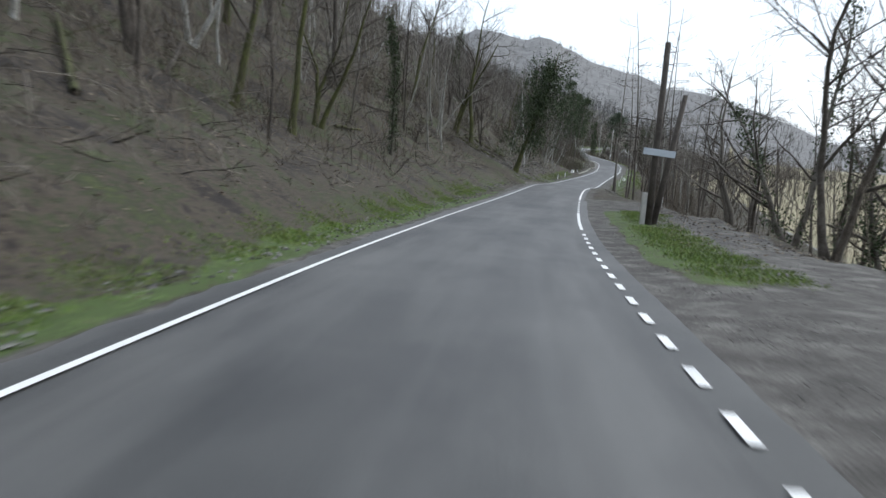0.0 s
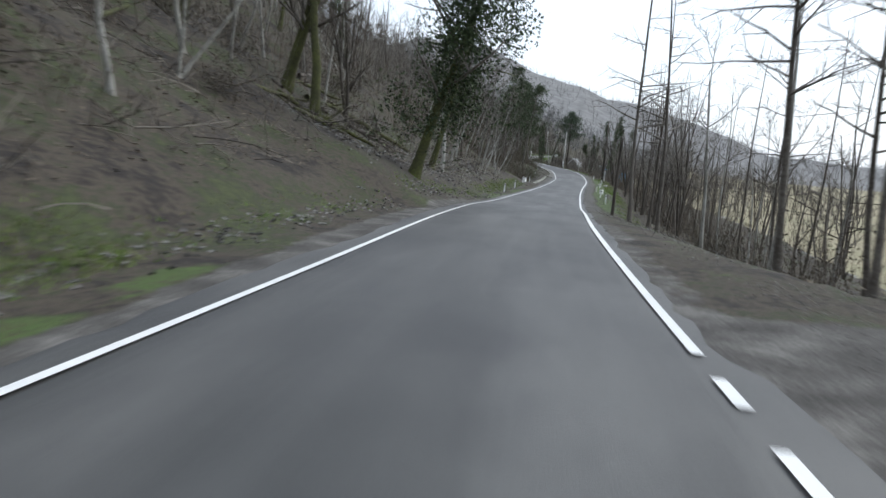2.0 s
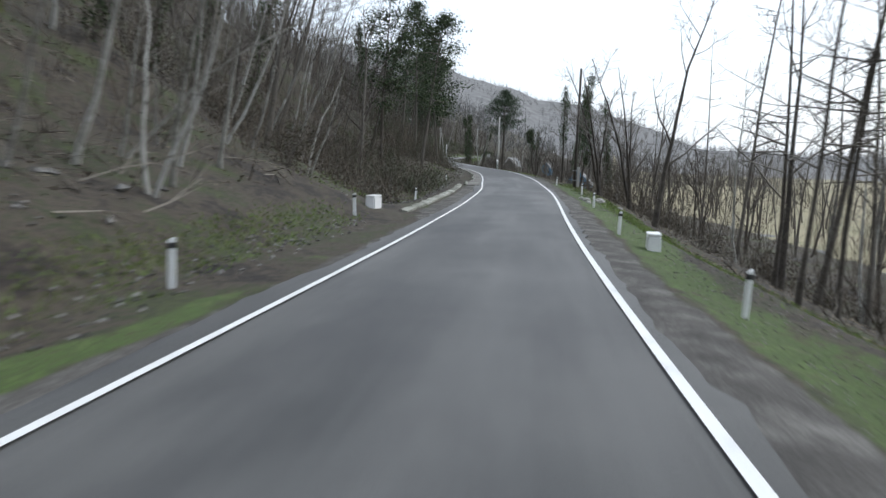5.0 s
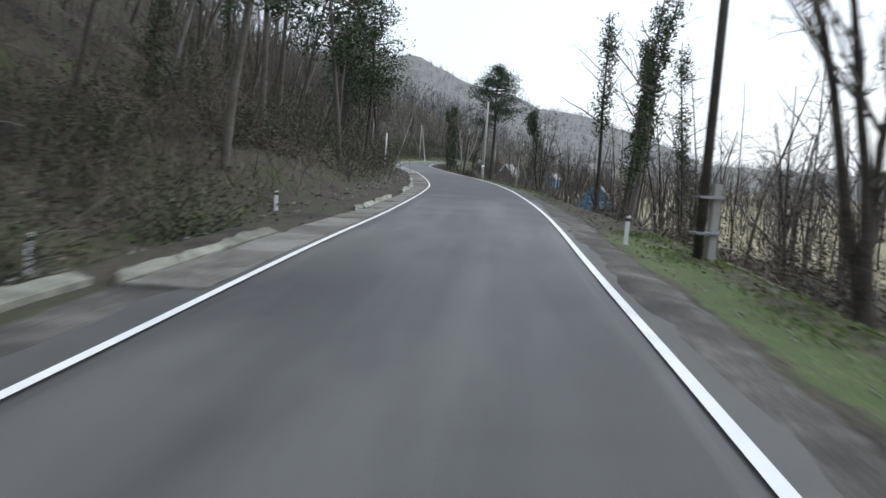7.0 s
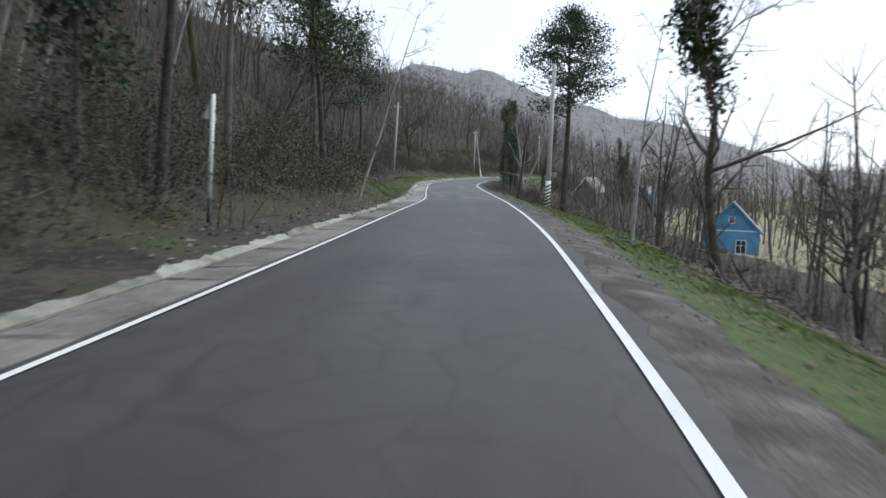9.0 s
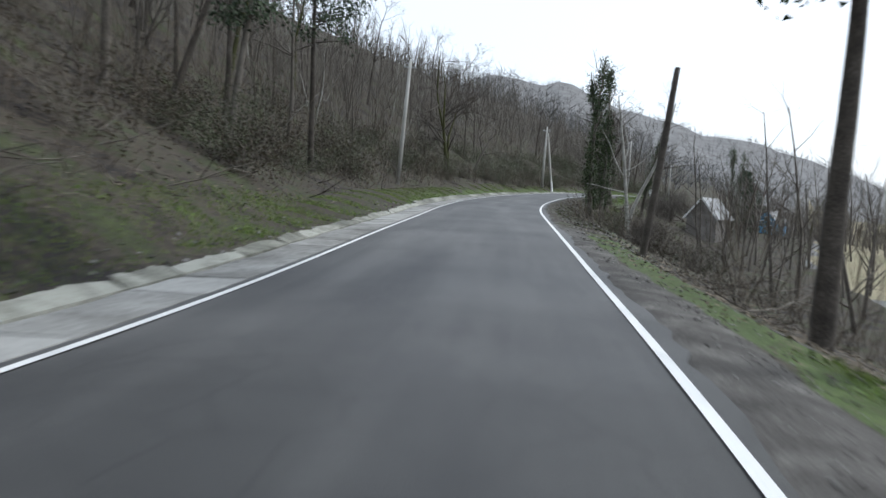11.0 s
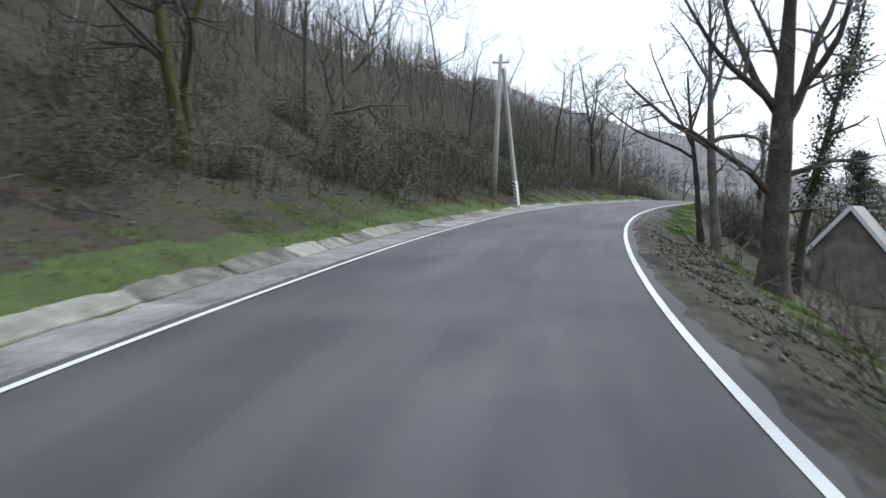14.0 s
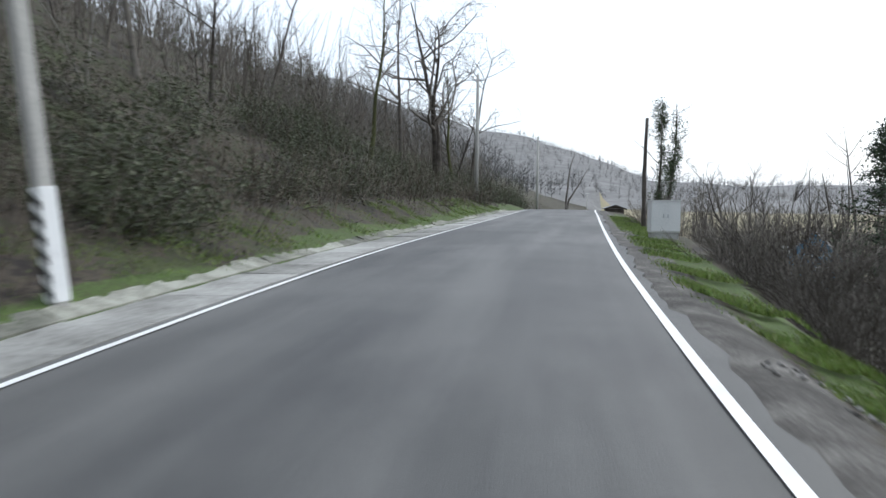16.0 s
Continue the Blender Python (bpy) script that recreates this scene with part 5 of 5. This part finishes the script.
# withered brown bushes that keep their leaves
withered = [shrub(211 + k, 1.9 + 0.4 * k, 1.4, BROWNLEAF, "withered_shrub", "withered brown bush with clinging dead leaves", "withered bushes on the bank", 140) for k in range(3)]
taken = set()
spots = spread(58, 0.8, 81, -5.6, -15, 112, 212, 1.3) + spread(34, 0.9, 82, -7.0, -15, 212, 284, 1.6) + spread(14, 0.9, 83, -8.5, -17, 20, 108, 2.4) + spread(14, 0.9, 84, 6.6, 10.5, 128, 176, 1.7) + spread(4, 0.9, 85, 6.5, 10, 244, 270, 1.6) + spread(12, 0.9, 86, 7, 12, 50, 124, 2.4)
for x, y in spots:
    if open_slope(x, y):
        continue
    k = int(g.integers(3))
    ob = copy_thing(withered[k], pose(0, 0, 0)) if k in taken else withered[k]
    taken.add(k)
    place(ob, x, y, ground_z(x, y) - 0.1, g.uniform(0, 360), g.uniform(0.65, 1.3))


def bare_bush(seed, tall, wide):
    """A dome of fine leafless twigs fanning out from one stool."""
    rng = np.random.default_rng(seed)
    root = new("bare_bush")
    stems, twigs = Shell(), Shell()
    for _ in range(34):
        a, b = rng.uniform(0, 6.283), abs(rng.normal()) * 0.62 * wide
        w = np.array([math.cos(a) * b, math.sin(a) * b, 1.0])
        pts, _ = bend(rng, (rng.normal() * 0.22, rng.normal() * 0.22, -0.25), w / np.linalg.norm(w), tall * rng.uniform(0.65, 1.1), 4, 0.13, 0.03)
        stems.tube(pts, np.linspace(0.016, 0.005, 5), 3)
        for _ in range(19):
            k = int(rng.integers(1, 5))
            w = (pts[min(k, 3) + 1] - pts[min(k, 3)]) * 1.4 + rng.normal(size=3) * 0.32
            q, _ = bend(rng, pts[k] if k < 4 else pts[3] * 0.5 + pts[4] * 0.5, w / np.linalg.norm(w), tall * rng.uniform(0.16, 0.36), 2, 0.16)
            twigs.tube(q, [0.0065, 0.005, 0.003], 3)
    a, b = new("stem", stems.mesh("stem", TWIG)), new("twig", twigs.mesh("twig", TWIG))
    a.parent = b.parent = root
    return tagged(root, "leafless grey-brown bush of fine twigs below the verge", "bush", "leafless bushes below the verge")


bushes = [bare_bush(221, 2.6, 1.0), bare_bush(222, 2.1, 1.2), bare_bush(223, 1.7, 1.0)]
taken = set()
spots = [(64.9, 310.0, 1.25), (63.4, 308.2, 1.1), (66.2, 312.4, 0.85), (64.6, 306.6, 1.15), (62.4, 305.6, 0.95), (62.2, 308.8, 0.9), (68.0, 314.8, 0.65), (60.6, 303.8, 0.7), (67.6, 318.0, 0.7), (69.4, 321.0, 0.7), (71.4, 324.6, 0.8), (74.0, 328.6, 0.8), (70.0, 326.5, 1.0), (77.0, 332.0, 1.1), (72.6, 331.0, 1.0), (47.6, 243.5, 0.7), (48.8, 246.0, 0.75), (49.8, 241.8, 0.7), (51.0, 247.0, 0.8), (50.4, 253.5, 0.8), (52.2, 256.5, 0.9), (49.6, 256.0, 0.7), (52.8, 250.4, 0.8), (54.0, 261.0, 0.8)]
for x, y, size in spots:
    k = int(g.integers(3))
    ob = copy_thing(bushes[k], pose(0, 0, 0)) if k in taken else bushes[k]
    taken.add(k)
    place(ob, x, y, ground_z(x, y) - 0.1, g.uniform(0, 360), size * g.uniform(1.0, 1.25))


def log(seed, x, y, length, r, turn, material, label):
    rng = np.random.default_rng(seed)
    root = new("fallen_log")
    a = radians(turn)
    way = np.array([math.cos(a), math.sin(a)])
    n = 7
    t = np.linspace(-0.5, 0.5, n) * length
    pts = np.array([(x + way[0] * k, y + way[1] * k, ground_z(x + way[0] * k, y + way[1] * k)) for k in t])
    pts[:, 2] = np.polyval(np.polyfit(t, pts[:, 2], 1), t) + r * 0.9 + rng.normal(size=n) * 0.03
    sh = Shell()
    sh.tube(pts, np.linspace(r, r * 0.5, n), 8)
    branch_out(rng, sh, pts, r, 0, [(5, 0.25, 4, 0.7, 0.08, 0.15, 0.35), (3, 0.5, 3, 0.6, 0.05, 0.15)])
    ob = new("log_body", sh.mesh("log_body", material))
    ob.parent = root
    return tagged(root, label, "fallen log", "fallen logs on the bank")


for k, (y, d, ln, r, tn) in enumerate(((70, -9.5, 6, 0.12, 78), (72, -6.8, 7, 0.06, 70), (75, -7.6, 8, 0.07, 84), (73, -10.2, 7, 0.06, 58), (79, -8.2, 6, 0.05, 100), (71, -7.6, 5, 0.13, 62), (74, -8.4, 6, 0.16, 50), (77, -9.0, 5, 0.12, 95), (18, -11, 7, 0.1, 120), (27, -13, 8, 0.1, 105), (240, -10.5, 5, 0.08, 40), (243, -9.6, 4, 0.07, 130), (73, -11, 7, 0.1, 70), (76, -12.5, 6.5, 0.11, 86), (66, -8, 4, 0.08, 60), (252, -9.5, 6, 0.1, 100), (256, -11, 7, 0.12, 84), (261, -9, 5, 0.07, 96), (38, -10, 5, 0.1, 82), (48, -12, 6, 0.1, 74), (60, -13, 6, 0.09, 95), (285, -11, 5, 0.1, 66), (65.8, -8.6, 3.0, 0.1, 20), (65.4, -8.2, 1.0, 0.1, 150), (64.6, -8.0, 3.4, 0.09, 60), (67.5, -9.2, 1.0, 0.1, 150), (66.6, -7.6, 2.6, 0.11, 10), (66, -10.4, 1.0, 0.1, 120), (64.5, -9.6, 5.0, 0.1, 75))):
    p = at(s_of(y), d)
    log(500 + k, p.x, p.y, ln, r, tn, MOSS if k % 2 == 0 else BARK, "mossy fallen trunk lying on the slope" if k % 2 == 0 else "bare fallen trunk lying on the slope")

# ---------------------------------------------------------------- things by the road
def cabinet(x, y, turn):
    root = new("electric_cabinet")
    part("body", box_bm(0.98, 0.6, 1.05, 0.02, 0.15), METAL, root)
    part("plinth", box_bm(0.9, 0.54, 0.35, 0.01, -0.18), CONCRETE, root, "concrete plinth")
    bm = box_bm(1.0, 0.64, 0.04, 0.01, 1.2)
    part("roof", bm, METAL, root)
    for k in (-0.235, 0.235):
        bm = box_bm(0.462, 0.02, 0.94, 0.005, 0.2)
        bmesh.ops.translate(bm, vec=(k, -0.31, 0), verts=bm.verts)
        door = part("door", bm, METAL, root)
        bm = box_bm(0.03, 0.04, 0.12, 0.005, 0.65)
        bmesh.ops.translate(bm, vec=(k * 0.3, -0.335, 0), verts=bm.verts)
        part("handle", bm, STEEL, door, "dark steel handle")
    place(root, x, y, ground_z(x, y) + 0.05, turn)
    return tagged(root, "pale grey metal electric cabinet on the verge", "cabinet")


cabinet(64.3, 316.1, -18)


def moved(bm, v, rz=0.0, rx=0.0, ry=0.0):
    bmesh.ops.transform(bm, matrix=pose(*v, rx, ry, rz), verts=bm.verts)
    return bm


def parapet(x, y, turn, sx, label):
    root = new("culvert_parapet")
    part("block", box_bm(sx, 0.3, 0.6, 0.04, -0.25), WHITE, root)
    part("cap", moved(box_bm(sx + 0.02, 0.32, 0.05, 0.02, 0.346), (0, 0, 0)), WHITE, root)
    place(root, x, y, ground_z(x, y), turn)
    return tagged(root, label, "parapet")


parapet(18.6, 115.2, 70, 0.8, "low whitewashed culvert parapet at the road edge")
parapet(24.6, 107.6, 70, 0.8, "low whitewashed culvert parapet on the valley side")


def boulder(seed, x, y, size):
    """A rounded, chipped stone half sunk in the verge."""
    bm = bmesh.new()
    bmesh.ops.create_icosphere(bm, subdivisions=3, radius=size)
    sq = 0.62 + 0.2 * math.sin(seed * 1.7)
    for v in bm.verts:
        n = noise.noise(v.co * (1.6 / size) + Vector((seed, 0, 0))) * 0.3 + noise.noise(v.co * (4.5 / size) + Vector((0, seed, 0))) * 0.1
        v.co *= 1 + n
        v.co.z *= sq
    me = bpy.data.meshes.new("boulder")
    bm.to_mesh(me)
    bm.free()
    me.materials.append(PALESTONE)
    ob = new("boulder", me)
    place(ob, x, y, ground_z(x, y) + size * 0.15, seed * 47)
    return tagged(ob, "pale rounded boulder lying on the grassy verge", "boulder", "boulders on the verge")


for k, (x, y, r) in enumerate(((29.9, 127.6, 0.2), (30.7, 128.2, 0.25), (31.2, 129.3, 0.17), (30.1, 129.0, 0.15), (30.3, 126.6, 0.19), (31.6, 127.6, 0.2), (29.5, 126.2, 0.13))):
    boulder(k + 1, x, y, r)

# dark utility pole with a concrete stub
pl = utility_pole(8.5, 0.1, 0.08, False, DARKWOOD, label="dark wooden utility pole lashed to a concrete stub")
part("concrete_stub", moved(box_bm(0.18, 0.16, 2.0, 0.02, -0.5), (0.24, -0.03, 0)), POLECON, pl, "pale concrete stub")
for z in (0.5, 1.2):
    part("lashing", moved(box_bm(0.52, 0.32, 0.05, 0.01, z), (0.1, -0.02, 0)), STEEL, pl, "steel wire lashing")
place(pl, 34.9, 144.9, ground_z(34.9, 144.9), 0, 1, (0, 0.5))


def sign_tree():
    """Upright wooden pole with a stub and a name board, and an old pole leaning behind it."""
    x, y = 7.62, 28.3
    z = ground_z(x, y)
    pl = utility_pole(6.6, 0.13, 0.1, False, DARKWOOD, label="dark upright wooden pole at the side track")
    place(pl, x, y, z, 0, 1, (0, 0))
    part("concrete_stub", moved(box_bm(0.18, 0.16, 1.5, 0.02, -0.3), (-0.24, -0.02, 0)), POLECON, pl, "pale concrete stub")
    pl = utility_pole(4.9, 0.13, 0.09, False, DARKWOOD, label="old wooden pole leaning beside an upright one")
    place(pl, x + 0.26, y + 0.3, z, 0, 1, (-4, 9))
    root = new("direction_sign")
    part("board", moved(box_bm(1.15, 0.03, 0.24, 0.008, 0), (0.06, 0, 2.55), 0, 0, 4), SIGNBLUE, root, "pale blue board")
    for k in (-0.06, 0.1):
        part("bracket", moved(box_bm(0.04, 0.06, 0.04, 0.004, 0), (k, 0.035, 2.63)), STEEL, root)
    place(root, x, y - 0.21, z, -6, 1, (0, 0))
    tagged(root, "narrow pale blue direction board fixed to a wooden pole", "road sign")


sign_tree()


def give_way(x, y, turn):
    root = new("give_way_sign")
    part("sign_post", cone_bm(0.04, 0.04, 2.5, 10, -0.3), WHITE, root, "white steel post")
    for name, r, m, off in (("plate", 0.47, SIGNRED, 0.0), ("face", 0.34, WHITE, -0.022)):
        bm = bmesh.new()
        bmesh.ops.create_cone(bm, cap_ends=True, segments=3, radius1=r, radius2=r, depth=0.02)
        bmesh.ops.rotate(bm, matrix=Matrix.Rotation(radians(90), 3, "X"), verts=bm.verts)
        bm.verts.ensure_lookup_table()
        ang = math.atan2(bm.verts[0].co.z, bm.verts[0].co.x)
        bmesh.ops.rotate(bm, matrix=Matrix.Rotation(ang + radians(90), 3, "Y"), verts=bm.verts)
        bmesh.ops.translate(bm, vec=(0, off - 0.05, 2.0), verts=bm.verts)
        part(name, bm, m, root)
    place(root, x, y, ground_z(x, y), turn)
    return tagged(root, "white give-way sign with a red border on a post", "road sign")


give_way(12.5, 44.2, 68)


def marker_sign(x, y):
    root = new("warning_sign")
    part("sign_post", cone_bm(0.045, 0.045, 2.35, 12, 0.5), WHITE, root, "white painted post")
    part("post_foot", cone_bm(0.047, 0.047, 0.85, 12, -0.3), BLACK, root, "black painted foot")
    bm = bmesh.new()
    bmesh.ops.create_cone(bm, cap_ends=True, segments=3, radius1=0.33, radius2=0.33, depth=0.015)
    bmesh.ops.rotate(bm, matrix=Matrix.Rotation(radians(90), 3, "X"), verts=bm.verts)
    bm.verts.ensure_lookup_table()
    ang = math.atan2(bm.verts[0].co.z, bm.verts[0].co.x)
    bmesh.ops.rotate(bm, matrix=Matrix.Rotation(ang - radians(90), 3, "Y"), verts=bm.verts)
    bmesh.ops.translate(bm, vec=(0, 0.06, 2.45), verts=bm.verts)
    part("plate", bm, BOARD, root, "grey back of a triangular plate")
    place(root, x, y, ground_z(x, y), 72, 1, (0, 4))
    return tagged(root, "triangular road sign seen from behind on a white post", "road sign")


marker_sign(31.6, 185.6)


# ---------------------------------------------------------------- houses
def house(x, y, z, turn, w, l, wall, roof, material, label, windows, name="house", roof_mat=None, dish=False, plank=0.2):
    """Gabled wooden house: boarded walls, pitched roof with eaves, framed windows. The gable looks along -y."""
    root = new(name)
    bm = bmesh.new()
    prof = [(-w / 2, -1.0), (w / 2, -1.0), (w / 2, wall), (0, roof), (-w / 2, wall)]
    a = [bm.verts.new((px, -l / 2, pz)) for px, pz in prof]
    b = [bm.verts.new((px, l / 2, pz)) for px, pz in prof]
    bm.faces.new(a)
    bm.faces.new(b[::-1])
    for k in range(5):
        bm.faces.new((a[k], b[k], b[(k + 1) % 5], a[(k + 1) % 5]))
    bmesh.ops.recalc_face_normals(bm, faces=bm.faces[:])
    part("wall", bm, material, root)
    n = int(w / plank)
    for k in range(n + 1):                           # cover strips on the gable
        px = -w / 2 + w * k / n
        top = wall + (roof - wall) * (1 - abs(px) / (w / 2))
        part("board", moved(box_bm(0.03, 0.02, max(top - 0.02, 0.3), 0.0, 0), (px * 0.985, -l / 2 - 0.008, 0)), material, root)
    part("trim", moved(box_bm(w + 0.05, 0.04, 0.1, 0.0, 0), (0, -l / 2 - 0.022, wall - 0.05)), WHITE if material is BLUE else BOARD, root)
    for s in (-1, 1):
        dx, dz = w / 2 + 0.3, (roof - wall) * (w / 2 + 0.3) / (w / 2)
        L = math.hypot(dx, dz)
        bm = box_bm(L, l + 0.7, 0.07, 0.0, 0.0)
        part("roof", moved(bm, (s * dx / 2, 0, roof - dz / 2 + 0.04), 0, 0, s * math.degrees(math.atan2(dz, dx))), roof_mat or ROOFING, root)
        part("bargeboard", moved(box_bm(L, 0.03, 0.22 if material is BOARD else 0.14, 0.0, -0.13 if material is BOARD else -0.1), (s * dx / 2, -l / 2 - 0.36, roof - dz / 2 + 0.03), 0, 0, s * math.degrees(math.atan2(dz, dx))), METAL if material is BOARD else material, root)
    for px, pz, ww, hh in windows:
        win = part("window", moved(box_bm(ww, 0.03, hh, 0.0, 0), (px, -l / 2 - 0.02, pz)), GLASSY, root, "dark glass")
        for fx, fz, fw, fh in ((0, -0.05, ww + 0.14, 0.07), (0, hh, ww + 0.14, 0.07), (-ww / 2 - 0.03, 0, 0.07, hh), (ww / 2 + 0.03, 0, 0.07, hh), (0, 0, 0.04, hh), (0, hh * 0.6, ww, 0.04)):
            part("frame", moved(box_bm(fw, 0.05, fh, 0.0, 0), (px + fx, -l / 2 - 0.035, pz + fz)), WHITE, win, "white painted frame")
    if dish:
        bm = bmesh.new()
        bmesh.ops.create_uvsphere(bm, u_segments=18, v_segments=10, radius=0.5)
        bmesh.ops.delete(bm, geom=[v for v in bm.verts if v.co.z > -0.25], context="VERTS")
        part("satellite_dish", moved(bm, (-w / 2 - 0.1, -l / 2 - 0.35, wall + 0.55), 0, -70, 0), WHITE, root, "white satellite dish")
    root.matrix_basis = pose(x, y, z, 0, 0, turn)
    return tagged(root, label, "house" if name == "house" else "shed")


house(67.5, 241.0, -6.8, -24, 4.9, 6.0, 3.0, 5.6, BLUE, "small blue boarded house with white window frames", [(0.85, 0.9, 0.8, 1.2), (-0.05, 3.7, 0.45, 0.55)])
house(69.15, 305.1, -2.8, -37, 3.8, 5.0, 2.15, 4.45, BOARD, "weathered grey boarded house with a steep pale roof", [], roof_mat=ROOFING)
house(90.2, 340.2, -3.4, -40, 3.1, 5.0, 2.4, 4.0, BLUE, "bright blue wooden house with a satellite dish", [(0.6, 0.7, 0.7, 0.9), (0.0, 2.6, 0.4, 0.45)], dish=True)
house(91.0, 373.8, ground_z(91.0, 373.8), -20, 2.0, 1.8, 1.1, 1.45, DARKWOOD, "small dark wooden shelter beside the road", [], name="shed")


def fence(pts, label):
    root = new("garden_fence")
    for (x0, y0), (x1, y1) in zip(pts[:-1], pts[1:]):
        ln = math.hypot(x1 - x0, y1 - y0)
        n = max(int(ln / 0.35), 1)
        tn = math.degrees(math.atan2(y1 - y0, x1 - x0))
        for k in range(n):
            x, y = x0 + (x1 - x0) * k / n, y0 + (y1 - y0) * k / n
            z = ground_z(x, y)
            part("picket", moved(box_bm(0.09, 0.02, 1.15 + 0.1 * math.sin(k * 3.1), 0.0, -0.1), (x, y, z), tn), BOARD, root)
        zm = (ground_z(x0, y0) + ground_z(x1, y1)) / 2
        for h in (0.3, 0.85):
            slope = math.degrees(math.atan2(ground_z(x1, y1) - ground_z(x0, y0), ln))
            part("rail", moved(box_bm(ln, 0.05, 0.07, 0.0, h), ((x0 + x1) / 2, (y0 + y1) / 2 + 0.02, zm), tn, 0, -slope), BOARD, root)
    return tagged(root, label, "fence")


fence([(58.0, 262.0), (60.5, 270.0), (63.5, 280.0), (67.5, 292.0)], "weathered wooden picket fence below the road")


# ---------------------------------------------------------------- stone gutter, slab by slab
gutter = tagged(new("gutter"), "pale concrete gutter slabs with a broken raised rim", "gutter", kind="structure")


def slab(i0, i1, d0, d1, z0, z1, ragged, rng, thick=0.16, muddy=False):
    """One cast slab between two stations; its outer edge is broken where it is ragged."""
    n = 12 if ragged else 4
    st = np.linspace(i0, i1 - 0.07, n)
    v, f = [], []
    for s in st:
        a, b = int(math.floor(s)), min(int(math.floor(s)) + 1, NS - 1)
        t = s - a
        c = ROAD[a] * (1 - t) + ROAD[b] * t
        r = RIGHT[a] * (1 - t) + RIGHT[b] * t
        w = d1 + ((rng.normal() * 0.022 + 0.11 * (abs(2 * (s - i0) / (i1 - i0) - 1) ** 3)) if ragged else rng.normal() * 0.01)
        for d, z in ((d0, z0), (w, z1 + rng.normal() * 0.011), (w - 0.02, z1 - thick), (d0, z0 - thick)):
            v.append((c[0] + r[0] * d, c[1] + r[1] * d, c[2] + z))
    for k in range(n - 1):
        for j in range(4):
            m = (j + 1) % 4
            f.append((k * 4 + j, k * 4 + m, (k + 1) * 4 + m, (k + 1) * 4 + j))
    f += [(3, 2, 1, 0), tuple((n - 1) * 4 + j for j in range(4))]
    return mesh_from("slab", v, f, RIM if ragged else MUDDY if muddy else CONCRETE)


rng = np.random.default_rng(9)
i = s_of(114)
last = s_of(345)
while i < last:
    step = int(rng.integers(3, 6))
    y = ROAD[i, 1]
    early = y < 205
    off = EDGE[i] + 0.16
    wide = float(np.interp(y, [136, 146, 151, 166, 174, 205, 288, 292], [0.8, 0.78, 0.55, 0.58, 0.76, 0.86, 0.86, 1.0]))
    if y < 136:                                      # a pale whitewashed strip set back from the asphalt
        new("slab", slab(i, i + step, -off - 1.12, -off - 1.42, 0.02, 0.06, True, rng)).parent = gutter
    else:
        new("slab", slab(i, i + step, -off, -off - wide, 0.0, -0.02, False, rng, muddy=early)).parent = gutter
        rag, top = (0.17, 0.05) if early else (0.28, 0.06) if y < 242 else (0.42, 0.13) if y < 284 else (0.36, 0.07)
        if y > 160 or 136 < y < 141.5 or 148 < y < 155:
            new("slab", slab(i, i + step, -off - wide - 0.03, -off - wide - 0.03 - rag + rng.normal() * 0.03, 0.0, top + rng.uniform() * 0.05, True, rng)).parent = gutter
    i += step
